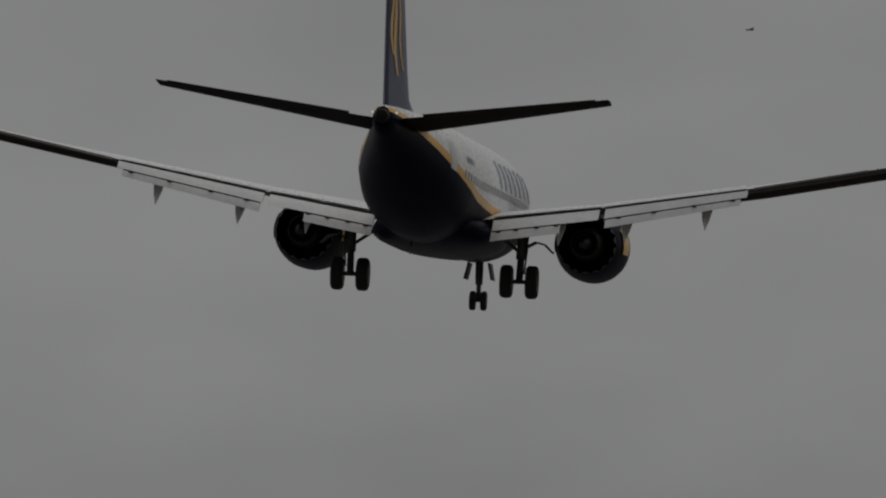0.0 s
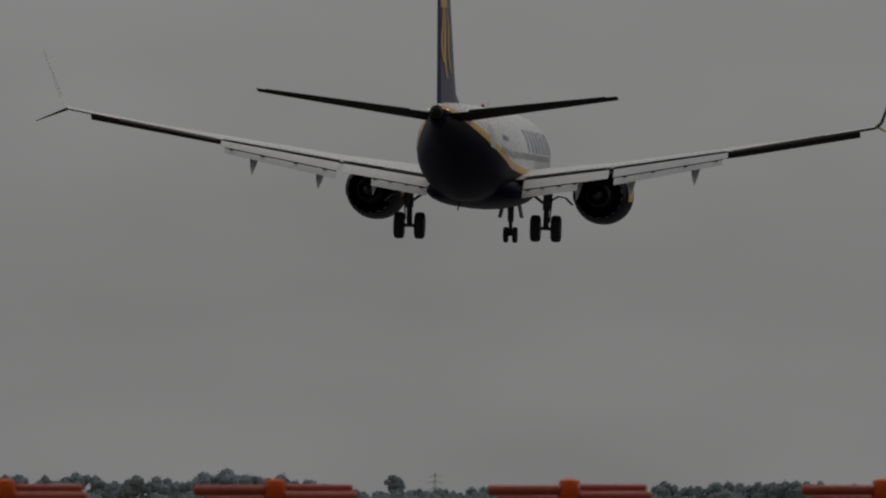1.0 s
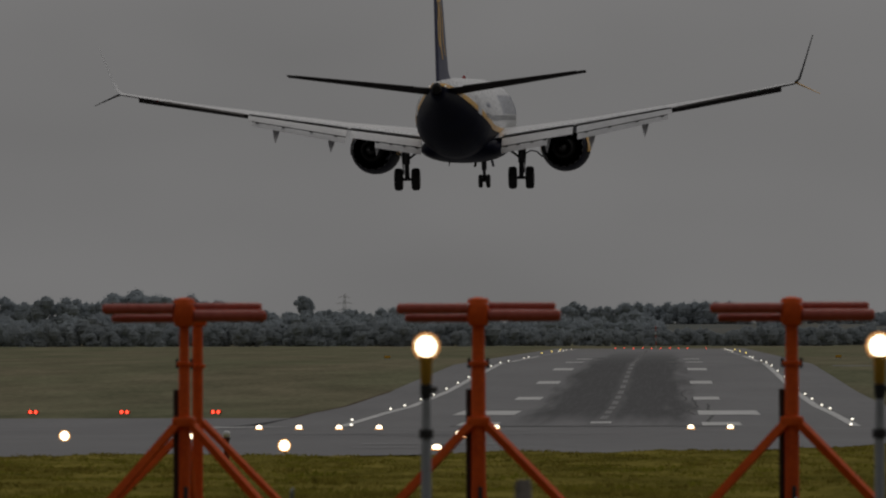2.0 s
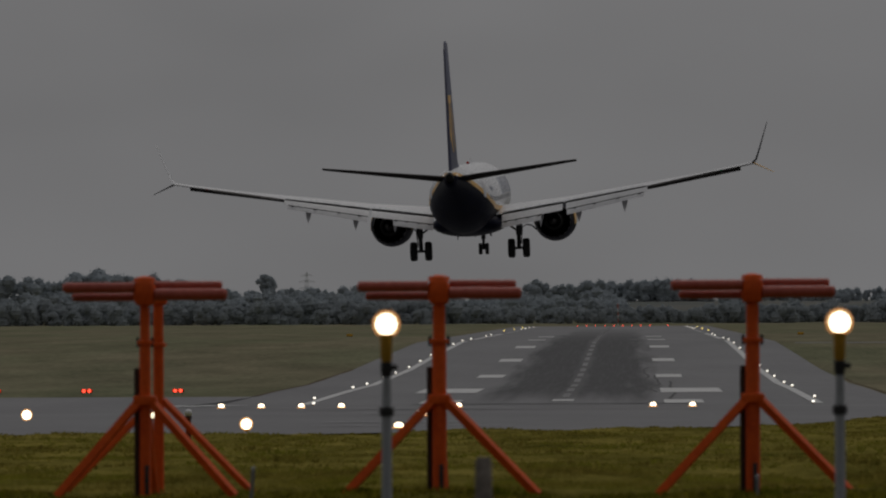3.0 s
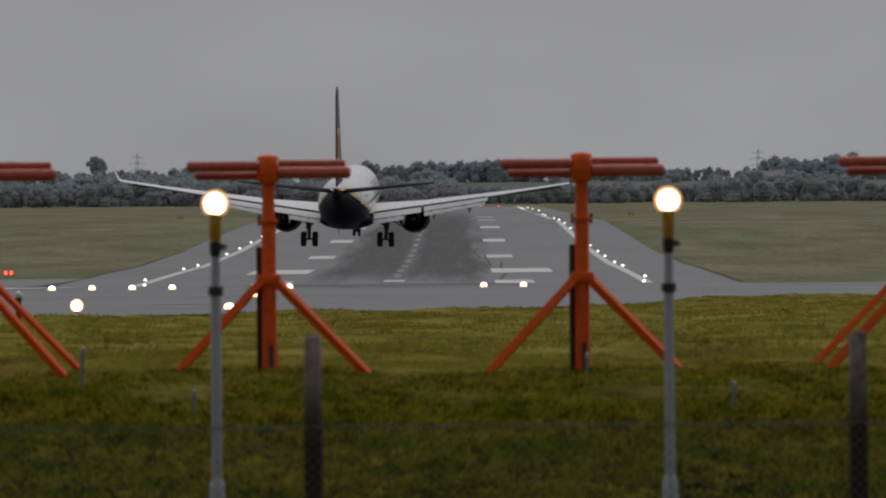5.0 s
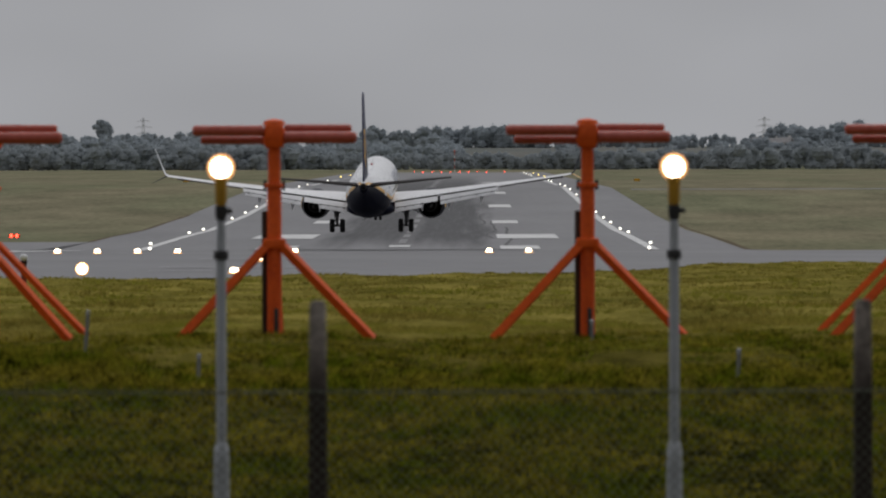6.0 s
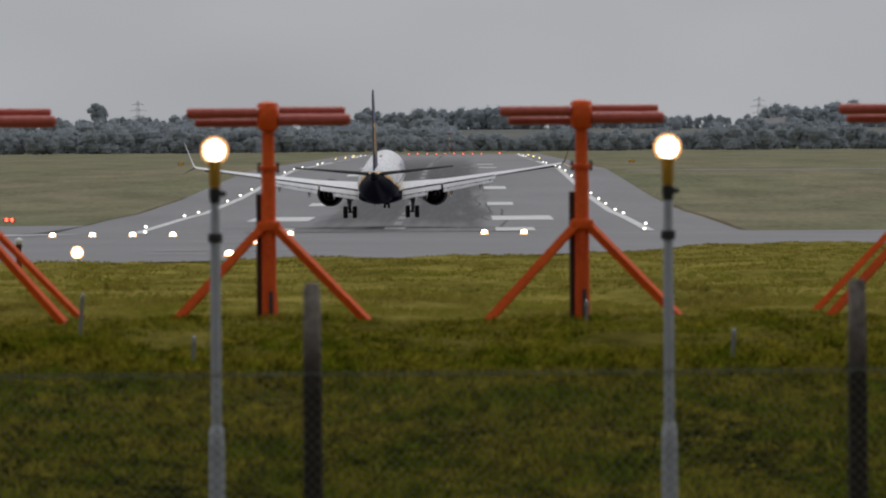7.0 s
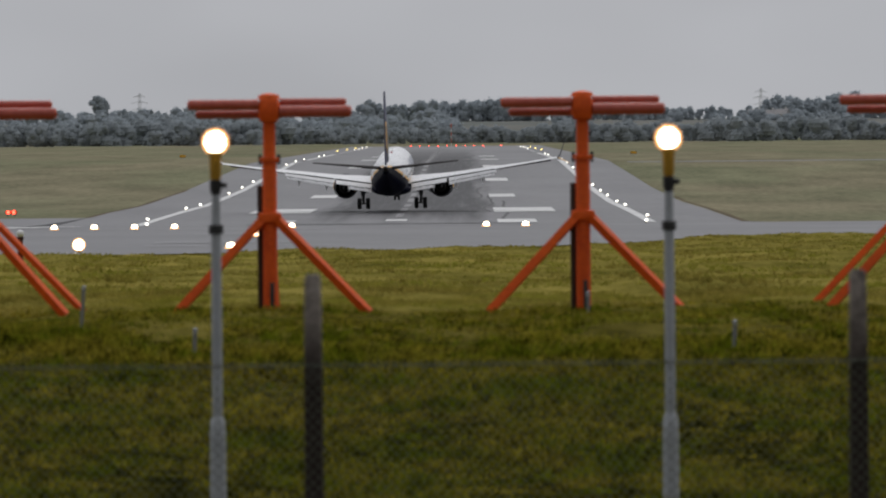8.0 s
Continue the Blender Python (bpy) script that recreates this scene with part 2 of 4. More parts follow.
def tarmac():
    """Worn asphalt, blackened by tyres along the touchdown zone with streaks and soft edges."""
    m = ASPHALT.copy()
    m.name = "runway_asphalt"
    n, l = m.node_tree.nodes, m.node_tree.links
    b = n["Principled BSDF"]
    base = b.inputs["Base Color"].links[0].from_socket
    co = n.new("ShaderNodeTexCoord")
    sep = n.new("ShaderNodeSeparateXYZ")
    l.new(co.outputs["Object"], sep.inputs["Vector"])

    def calc(op, a, b_=None, c=None):
        q = n.new("ShaderNodeMath")
        q.operation = op
        for k, v in enumerate((a, b_, c)):
            if v is None:
                continue
            if isinstance(v, (int, float)):
                q.inputs[k].default_value = v
            else:
                l.new(v, q.inputs[k])
        return q.outputs[0]

    def ramp(v, a, b_, lo=0.0, hi=1.0):
        q = n.new("ShaderNodeMapRange")
        q.interpolation_type = "SMOOTHSTEP"
        q.inputs["From Min"].default_value, q.inputs["From Max"].default_value = a, b_
        q.inputs["To Min"].default_value, q.inputs["To Max"].default_value = lo, hi
        l.new(v, q.inputs["Value"])
        return q.outputs["Result"]

    def streak(scale, stretch):
        mp, q = n.new("ShaderNodeMapping"), n.new("ShaderNodeTexNoise")
        mp.inputs["Scale"].default_value = stretch
        q.inputs["Scale"].default_value, q.inputs["Detail"].default_value = scale, 4
        l.new(co.outputs["Object"], mp.inputs["Vector"])
        l.new(mp.outputs["Vector"], q.inputs["Vector"])
        return q.outputs["Fac"]

    off = calc("ABSOLUTE", calc("ADD", sep.outputs["X"], 6.2))
    wob = calc("MULTIPLY_ADD", streak(1.0, (0.5, 0.01, 1)), 7.0, -3.5)
    band = ramp(calc("ADD", off, wob), 10.0, 6.0)
    gap = ramp(calc("ADD", off, calc("MULTIPLY", wob, 0.25)), 0.2, 1.3, 0.6, 1.0)
    lengthways = calc("MULTIPLY", ramp(calc("MULTIPLY_ADD", streak(1.0, (0.4, 0.004, 1)), 200.0, sep.outputs["Y"]), 765, 890), ramp(sep.outputs["Y"], 2300, 1250))
    fine = ramp(streak(2.4, (1, 0.01, 1)), 0.25, 0.6, 0.84, 1.0)
    k = calc("MULTIPLY", calc("MULTIPLY", band, gap), calc("MULTIPLY", lengthways, fine))
    mix = n.new("ShaderNodeMix")
    mix.data_type = "RGBA"
    l.new(calc("MULTIPLY", k, 0.97), mix.inputs["Factor"])
    l.new(base, mix.inputs["A"])
    mix.inputs["B"].default_value = (0.02, 0.02, 0.023, 1)
    l.new(mix.outputs["Result"], b.inputs["Base Color"])
    return m


TARMAC = tarmac()
SEALANT = mat("crack_sealant", (0.035, 0.035, 0.037), 0.7, scale=1, fine=6)
PAINT = mat("runway_paint", (0.72, 0.72, 0.7), 0.6, second=(0.45, 0.45, 0.45), scale=0.4, fine=2.5)
PAINT_OLD = mat("rubbed_out_paint", (0.26, 0.26, 0.26), 0.6, second=(0.08, 0.08, 0.083), scale=0.3, fine=1.5)
PAINT_WORN = mat("worn_runway_paint", (0.42, 0.42, 0.42), 0.6, second=(0.17, 0.17, 0.175), scale=0.5, fine=2.0)
# distant leaves with the haze mixed into their base colour, pale and bluish
FOLIAGE_HAZED = mat("hazed_far_foliage", (0.36, 0.395, 0.412), 0.95, second=(0.31, 0.342, 0.358), scale=0.02, fine=0.1, gloss=0.0, leaf=0.2)
FOLIAGE_HILL_HAZED = mat("hazed_hill_foliage", (0.4, 0.445, 0.475), 0.95, second=(0.36, 0.4, 0.43), scale=0.02, fine=0.1, gloss=0.0, leaf=0.2)
ORANGE = mat("orange_red_paint", (0.86, 0.125, 0.011), 0.6, second=(0.66, 0.078, 0.009), scale=2.5, fine=22, bump=0.001, per_piece=0.06, gloss=0.25)
FADED = mat("faded_red_radome", (0.56, 0.12, 0.08), 0.36, second=(0.42, 0.07, 0.045), scale=3, fine=20, per_piece=0.05, gloss=0.5)
TIMBER = mat("dark_timber", (0.06, 0.025, 0.016), 0.85, scale=4, fine=35, bump=0.002)
GALV = mat("galvanised_steel", (0.42, 0.43, 0.44), 0.5, 0.55, second=(0.28, 0.29, 0.3), scale=5, fine=40)
POLE_GREY = mat("grey_pole_paint", (0.5, 0.52, 0.545), 0.5, 0.15, second=(0.36, 0.375, 0.39), scale=6, fine=40)
SOIL = mat("bare_verge_soil", (0.19, 0.16, 0.115), 0.95, second=(0.12, 0.1, 0.07), scale=0.4, fine=3, gloss=0.0)
DARK = mat("dark_fitting_and_gap_shade", (0.035, 0.033, 0.032), 0.6, scale=6, fine=40)
AMBER = mat("yellow_lamp_housing", (0.62, 0.33, 0.03), 0.5, scale=8, fine=40)
CONCRETE = mat("weathered_concrete", (0.4, 0.345, 0.295), 0.95, second=(0.12, 0.1, 0.085), scale=4.5, fine=35, bump=0.004)


def dark_below_post():
    """Pale concrete at the top, darker brown below with an uneven border."""
    m = CONCRETE.copy()
    m.name = "stained_concrete"
    n, l = m.node_tree.nodes, m.node_tree.links
    b = n["Principled BSDF"]
    base = b.inputs["Base Color"].links[0].from_socket
    co, sep, blot = n.new("ShaderNodeTexCoord"), n.new("ShaderNodeSeparateXYZ"), n.new("ShaderNodeTexNoise")
    blot.inputs["Scale"].default_value, blot.inputs["Detail"].default_value = 7.0, 4
    l.new(co.outputs["Object"], sep.inputs["Vector"])
    l.new(co.outputs["Object"], blot.inputs["Vector"])
    lift = n.new("ShaderNodeMath")
    lift.operation = "MULTIPLY_ADD"
    lift.inputs[1].default_value = 0.35
    l.new(blot.outputs["Fac"], lift.inputs[0])
    l.new(sep.outputs["Z"], lift.inputs[2])
    edge, mix = n.new("ShaderNodeMapRange"), n.new("ShaderNodeMix")
    edge.inputs["From Min"].default_value, edge.inputs["From Max"].default_value = 0.4, 0.85
    mix.data_type = "RGBA"
    mix.inputs["A"].default_value = (0.036, 0.025, 0.019, 1)
    l.new(lift.outputs[0], edge.inputs["Value"])
    l.new(edge.outputs["Result"], mix.inputs["Factor"])
    l.new(base, mix.inputs["B"])
    l.new(mix.outputs["Result"], b.inputs["Base Color"])
    return m


POST = dark_below_post()
WIRE = mat("weathered_wire", (0.17, 0.18, 0.13), 0.6, 0.1, second=(0.09, 0.1, 0.07), scale=5, fine=50)
WARM_LIGHT = glow("warm_lamp", (1.0, 0.86, 0.62), 9)
# added glowing ring that imitates the orange halo around a lit lens
HALO_GLOW = glow("lamp_halo_glow", (1.0, 0.52, 0.2), 1.15)
INSET_LIGHT = glow("inset_lamp", (1.0, 0.82, 0.56), 7)
EDGE_LIGHT = glow("edge_lamp", (1.0, 0.97, 0.85), 3)
AMBER_LIGHT = glow("amber_lamp", (1.0, 0.75, 0.15), 5)
RED_LIGHT = glow("red_lamp", (1.0, 0.06, 0.03), 6)
WHITE = mat("white_gloss_paint", (0.86, 0.865, 0.87), 0.28, second=(0.74, 0.745, 0.76), scale=0.7, fine=6)
NAVY = mat("dark_blue_gloss_paint", (0.0035, 0.005, 0.02), 0.35, second=(0.002, 0.003, 0.012), scale=0.7, fine=6, gloss=0.008)
# same dark blue as NAVY, brightened to paint the light on the fin
FIN_LIT_BLUE = mat("lit_blue_fin_paint", (0.018, 0.026, 0.11), 0.35, second=(0.012, 0.018, 0.08), scale=0.7, fine=6, gloss=0.15)
YELLOW = mat("golden_yellow_paint", (0.92, 0.5, 0.015), 0.35, second=(0.8, 0.4, 0.012), scale=1, fine=8)
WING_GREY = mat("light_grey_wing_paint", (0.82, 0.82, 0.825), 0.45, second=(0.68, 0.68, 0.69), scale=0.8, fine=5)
# shade on wing undersides and tailplane, painted as near-black grey
WING_SHADE = mat("wing_underside_shade", (0.055, 0.05, 0.047), 0.55, second=(0.038, 0.034, 0.032), scale=0.8, fine=5, gloss=0.1)
TAIL_SHADE = mat("tailplane_shade", (0.024, 0.019, 0.017), 0.6, second=(0.016, 0.013, 0.012), scale=0.8, fine=5, gloss=0.02)
SKIN = mat("bare_aluminium", (0.55, 0.55, 0.56), 0.35, 0.8, scale=1, fine=8)
SOOT = mat("sooty_metal", (0.03, 0.027, 0.025), 0.5, 0.4, second=(0.015, 0.014, 0.013), scale=2, fine=10, gloss=0.2)
TYRE = mat("tyre_rubber", (0.018, 0.018, 0.018), 0.85, scale=3, fine=25)
STEEL = mat("gear_steel", (0.07, 0.07, 0.072), 0.55, 0.3, scale=3, fine=20)
LENS_CLEAR = glow("white_tail_lamp", (1.0, 0.97, 0.92), 0.6)
LENS_RED = mat("red_lens", (0.5, 0.02, 0.015), 0.2, scale=9, fine=40)
LENS_GREEN = mat("green_lens", (0.02, 0.3, 0.14), 0.2, scale=9, fine=40)
GLASS = mat("dark_window", (0.03, 0.035, 0.04), 0.1, scale=3, fine=9)
BRICK_WALL = mat("white_render", (0.82, 0.81, 0.78), 0.8, scale=0.5, fine=4)
SLATE = mat("slate_roof", (0.3, 0.29, 0.29), 0.8, scale=0.6, fine=5)
STAKE = mat("dull_grey_plastic", (0.2, 0.205, 0.2), 0.8, scale=6, fine=40)
# lattice steel faded towards the sky's tone, which paints the haze before it
HAZED_STEEL = mat("hazed_lattice_steel", (0.62, 0.64, 0.66), 0.6, second=(0.5, 0.52, 0.54), scale=0.5, fine=4)
FEATHER = mat("grey_feathers", (0.3, 0.29, 0.28), 0.8, scale=9, fine=60)

# ---------------------------------------------------------------- mesh helpers


def part(name, bm, material, parent=None, label="", smooth=True):
    bmesh.ops.recalc_face_normals(bm, faces=bm.faces)
    me = bpy.data.meshes.new(name)
    bm.to_mesh(me)
    bm.free()
    if smooth:
        for p in me.polygons:
            p.use_smooth = True
        me.set_sharp_from_angle(angle=radians(35))
    me.materials.append(material)
    ob = new(name, me)
    if parent:
        ob.parent = parent
    if label:
        tagged(ob, label)
    return ob


def thing(name, label, category, group="", at=(0, 0, 0)):
    ob = new(name)
    ob.location = at
    ob.empty_display_size = 0.2
    return tagged(ob, label, category, group)


def loft(rings, caps=True, closed=True, bm=None):
    bm = bm or bmesh.new()
    vs = [[bm.verts.new(p) for p in r] for r in rings]
    n = len(rings[0])
    for a, b in zip(vs, vs[1:]):
        for i in range(n if closed else n - 1):
            j = (i + 1) % n
            bm.faces.new((a[i], a[j], b[j], b[i]))
    if caps and closed:
        bm.faces.new(vs[0])
        bm.faces.new(vs[-1])
    return bm


def rod(points, radii, seg=12, bm=None, phase=0.0):
    """A round bar through the points."""
    pts = [Vector(p) for p in points]
    rings = []
    for i, p in enumerate(pts):
        d = (pts[min(i + 1, len(pts) - 1)] - pts[max(i - 1, 0)]).normalized()
        side = d.cross(Vector((0, 0, 1)) if abs(d.z) < 0.9 else Vector((0, 1, 0))).normalized()
        up = side.cross(d)
        r = radii[i] if isinstance(radii, (list, tuple)) else radii
        rings.append([p + r * (math.cos(a) * side + math.sin(a) * up) for a in (phase + 2 * math.pi * k / seg for k in range(seg))])
    return loft(rings, bm=bm)


def block(center, size, bevel=0.01, m=None):
    bm = bmesh.new()
    bmesh.ops.create_cube(bm, size=1, matrix=Matrix.Translation(center) @ (m or Matrix()) @ Matrix.Diagonal((*size, 1)))
    if bevel:
        bmesh.ops.bevel(bm, geom=bm.edges[:], offset=bevel, segments=2, affect="EDGES", profile=0.5)
    return bm


def turned(profile, seg=24, axis="z", at=(0, 0, 0)):
    """A body of revolution from (along, radius) pairs."""
    rings = []
    for h, r in profile:
        ring = []
        for k in range(seg):
            a = 2 * math.pi * k / seg
            c, s = r * math.cos(a), r * math.sin(a)
            ring.append(Vector(at) + Vector({"z": (c, s, h), "x": (h, c, s), "y": (c, h, s)}[axis]))
        rings.append(ring)
    return loft(rings)


# ---------------------------------------------------------------- the lie of the land
PROFILE = [(-60, -0.2), (20, -1.1), (44, -1.0), (52, -0.62), (62, -0.06), (66, 0.0), (80, -0.16), (672, -6.87), (782, -6.84), (856, -6.95),
           (990, -6.45), (1143, -5.3), (1296, -4.25), (1600, -4.25), (2419, -4.45), (2650, -4.2), (3000, -1.5), (3400, 4.2), (4000, 5.0), (4900, 2.0)]


def lie(y):
    return float(np.interp(y, [p[0] for p in PROFILE], [p[1] for p in PROFILE]))


def bumps(x, y):
    if y > 320:
        return 0.0
    k = 0.05 + 0.0004 * y
    return k * noise.noise((x * 0.35, y * 0.11, 1.7)) + 0.5 * k * noise.noise((x * 1.3, y * 0.4, 4.1))


MID = -6.2          # the runway's centreline
EDGE_X, EDGE_Y = (-400, -9.8, 0, 5, 8.6, 400), (163, 163, 182, 215, 268, 262)


def pavement_edge(x):
    return float(np.interp(x, EDGE_X, EDGE_Y)) + 2.5 * noise.noise((x * 0.6, 3.3, 0)) + 1.2 * noise.noise((x * 2.1, 9.3, 0))


def far_edge(x):
    """Where the turning area ends and grass begins again."""
    return 737.0 if x < MID - 30 else 640.0 if x < 24.4 else 622.0


def ground_z(x, y):
    past = y - float(np.interp(x, EDGE_X, EDGE_Y))
    sink = 0.14 * min(1, max(0, past / 6)) * (1 if y < far_edge(x) - 4 else 0)
    if abs(x - MID) < 29.8 and 600 < y < 2436:
        sink = 0.5
    return lie(y) + bumps(x, y) * (1 if past < 0 else max(0, 1 - past / 4)) - sink


def build_ground():
    ys = list(np.arange(-60, 30, 10)) + list(np.arange(30, 80, 1.0)) + list(np.arange(80, 290, 2.0)) + list(np.arange(290, 760, 10)) + \
        list(np.arange(760, 2700, 30)) + list(np.arange(2700, 4950, 75))
    xs = [-4500, -2500, -1200, -600, -300, -150, -80, -50, -36.3] + list(np.arange(-35.8, -14, 2.0)) + list(np.arange(-14, 16, 0.6)) + \
        list(np.arange(16, 23, 2.0)) + [23.4, 24.3, 28, 34, 45, 80, 150, 300, 600, 1200, 2500, 4500]
    bm = bmesh.new()
    vs = [[bm.verts.new((x, y, ground_z(x, y))) for x in xs] for y in ys]
    for a, b, y in zip(vs, vs[1:], ys):
        for i in range(len(xs) - 1):
            f = bm.faces.new((a[i], a[i + 1], b[i + 1], b[i]))
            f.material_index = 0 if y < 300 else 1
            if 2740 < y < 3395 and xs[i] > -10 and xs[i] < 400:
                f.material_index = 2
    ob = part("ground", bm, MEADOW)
    ob.data.materials.append(FIELD_HAZED)
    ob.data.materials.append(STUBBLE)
    tagged(ob, "rough green airfield grass running out to far fields", "grass", kind="structure")


def strip(name, x0, x1, y0, y1, up, material, step=20.0, parent=None, ragged=0.0):
    """A sheet on the runway surface between two lines."""
    n = max(1, int((y1 - y0) / step))
    bm = bmesh.new()
    rows = []
    for i in range(n + 1):
        y = y0 + (y1 - y0) * i / n
        w0, w1 = (ragged * noise.noise((y * 0.02, k, 0)) for k in (1.5, 7.5))
        rows.append([bm.verts.new((x, y, lie(y) + up)) for x in (x0 + w0, x1 + w1)])
    for a, b in zip(rows, rows[1:]):
        bm.faces.new((a[0], a[1], b[1], b[0]))
    return part(name, bm, material, parent, smooth=False)


def build_side_road():
    ob = strip("service_road", 27, 420, 1266, 1275, 0.03, ASPHALT, 3)
    tagged(ob, "narrow grey service road across the grass", "road", kind="structure")


def build_pavement():
    run = strip("runway", MID - 30, MID + 30.4, 640, 2440, 0.0, TARMAC, 8)
    tagged(run, "worn grey asphalt runway with faded white markings", "runway", kind="structure")
    bm = bmesh.new()
    xs = [-400, -200, -100, -60] + [-44, -40, -38, -36.21, -36.19] + list(np.arange(-35.5, 24, 1.5)) + [24.39, 24.41, 27, 30, 34, 40, 60, 100, 200, 400]
    rows = []
    for x in xs:
        far = far_edge(x) - 0.1
        near = pavement_edge(x)
        rows.append([bm.verts.new((x, near + (far - near) * k / 60, lie(near + (far - near) * k / 60))) for k in range(61)])
    for a, b in zip(rows, rows[1:]):
        for k in range(60):
            bm.faces.new((a[k], b[k], b[k + 1], a[k + 1]))
    tagged(part("taxiway", bm, ASPHALT, smooth=False), "grey asphalt turning area before the runway", "taxiway", kind="structure")
    for x0, x1, y1 in ((24.35, 24.85, 900), (MID - 30.4, MID - 29.9, 1000)):
        tagged(strip("verge", x0, x1, 640 if x0 > 0 else 738, y1, 0.02, SOIL, 6, ragged=0.25), "bare brown soil along the runway edge", "verge", kind="structure")
    # dark repaired seams across and along the pavement
    seams = thing("pavement_seams", "dark sealed seams across the asphalt", "pavement seam")
    tagged(seams, kind="structure")
    strip("seam", MID - 29, MID + 26, 668.5, 670.2, 0.04, SEALANT, 1, seams)
    strip("seam", MID - 13, MID + 12, 671.2, 674.5, 0.044, SEALANT, 1, seams)
    strip("seam", MID - 20, MID + 4, 585, 586, 0.04, SEALANT, 1, seams)
    for x0, y0, k in ((9.0, 760, 1), (10.4, 700, 2), (8.2, 830, 3)):
        bm = bmesh.new()
        rows = []
        for i in range(26):
            y = y0 + 7 * i
            x = MID + x0 + 1.8 * noise.noise((y * 0.012, k, 0)) + 0.25 * noise.noise((y * 0.05, k, 4))
            rows.append([bm.verts.new((x + d, y, lie(y) + 0.03)) for d in (-0.14, 0.14)])
        for p, q in zip(rows, rows[1:]):
            bm.faces.new((p[0], p[1], q[1], q[0]))
        part("seam", bm, SEALANT, seams, smooth=False)
    marks = thing("runway_markings", "white painted runway edge lines, bars and centreline", "road marking")
    tagged(marks, kind="structure")
    for s in (-1, 1):
        strip("edge_line", MID + s * 22.5 - 0.45, MID + s * 22.5 + 0.45, 672, 1330, 0.035, PAINT, 15, marks)
        strip("edge_line", MID + s * 22.5 - 0.45, MID + s * 22.5 + 0.45, 1400, 1700, 0.035, PAINT, 15, marks)
        strip("edge_line", MID + s * 22.5 - 0.45, MID + s * 22.5 + 0.45, 1760, 2400, 0.035, PAINT_WORN, 15, marks)
        a, b = sorted((MID + s * 9.1, MID + s * 15.2))
        strip("aiming_bar", a, b, 758, 800, 0.04, PAINT, 10, marks)
        a, b = sorted((MID + s * 9.1, MID + s * 12.6))
        strip("threshold_bar", a, b, 676, 700, 0.04, PAINT, 10, marks)
        for y in (925, 1075, 1225, 1375, 1525):
            a, b = sorted((MID + s * 9.1, MID + s * 12.2))
            strip("touchdown_bar", a, b, y - 14, y + 14, 0.04, PAINT, 10, marks)
    strip("centre_mark", MID - 0.95, MID + 0.95, 690, 704, 0.05, PAINT, 7, marks)
    for x0, x1, y0, y1 in ((-15.5, -8.5, 455, 461), (-9.4, -5.2, 232, 234.5), (-8.6, -3.5, 205, 206.5), (-30, -20, 520, 523), (-12, -9, 340, 344)):
        strip("lead_line", x0, x1, y0, y1, 0.045, PAINT_WORN, 2, marks)
    strip("taxi_mark", -38, -33, 575, 665, 0.045, PAINT, 15, marks)
    for y in np.arange(720, 2300, 50):
        strip("centreline_dash", MID - 0.35, MID + 0.35, y, y + 30, 0.045, PAINT_OLD, 15, marks)


build_ground()
build_pavement()
build_side_road()

# ---------------------------------------------------------------- far woods, pylons, houses


def clump_mesh(name, trees, material, seed, label, category, leaves=55):
    """Many rough crowns and trunks as one wood. trees: x, y, height, width."""
    rng = np.random.default_rng(seed)
    lobes, trunks = [], []
    for x, y, h, w in trees:
        z0 = lie(y)
        for k in range(11):
            r = rng.uniform(0.18, 0.36) * w if k < 7 else rng.uniform(0.08, 0.16) * w
            lobes.append((x + rng.uniform(-0.36, 0.36) * w, y + rng.uniform(-0.2, 0.2) * w, z0 + (rng.uniform(0.04, 0.68) if 0 < k < 7 else rng.uniform(0.7, 0.92)) * h, r))
        trunks.append((x, y, z0, h, 0.05 * w))
    balls = lobes
    lobes = np.repeat(np.array(lobes), leaves, axis=0)
    n = len(lobes)
    d = rng.normal(size=(n, 3))
    d /= np.linalg.norm(d, axis=1, keepdims=True)
    p = lobes[:, :3] + d * (lobes[:, 3] * rng.uniform(0.72, 1.25, n))[:, None]
    # leaf sprays lie roughly along the crown's surface
    nrm = d + rng.normal(scale=0.18, size=(n, 3)) + np.array((0, -1.0, 0.55))
    u = np.cross(nrm, rng.normal(size=(n, 3)))
    u /= np.linalg.norm(u, axis=1, keepdims=True)
    v = np.cross(nrm / np.linalg.norm(nrm, axis=1, keepdims=True), u)
    s = rng.uniform(0.2, 0.5, n)[:, None]
    quads = np.stack([p - s * u, p + s * v, p + s * u, p - s * v], axis=1).reshape(-1, 3)
    vs = quads.tolist()
    fs = np.arange(4 * n).reshape(-1, 4).tolist()
    # the dense inside of each lobe, uneven
    for x, y, z, r in balls:
        k = len(vs)
        wob = rng.uniform(0.74, 1.02, (6, 9)) * r
        for i in range(6):
            lat = math.pi * (i / 5 - 0.5)
            for j in range(9):
                a = math.tau * (j + 0.5 * i) / 9
                vs.append((x + wob[i, j] * math.cos(lat) * math.cos(a), y + wob[i, j] * math.cos(lat) * math.sin(a), z + wob[i, j] * math.sin(lat)))
        fs += [(k + 9 * i + j, k + 9 * i + (j + 1) % 9, k + 9 * i + 9 + (j + 1) % 9, k + 9 * i + 9 + j) for i in range(5) for j in range(9)]
    for x, y, z, h, t in trunks:
        k = len(vs)
        vs += [(x - t, y, z - 0.5), (x + t, y - t, z - 0.5), (x, y + t, z - 0.5), (x, y, z + 0.7 * h)]
        fs += [(k, k + 1, k + 3), (k + 1, k + 2, k + 3), (k + 2, k, k + 3)]
    me = bpy.data.meshes.new(name)
    me.from_pydata(vs, [], fs)
    me.materials.append(material)
    return tagged(new(name, me), label, category, kind="stuff")


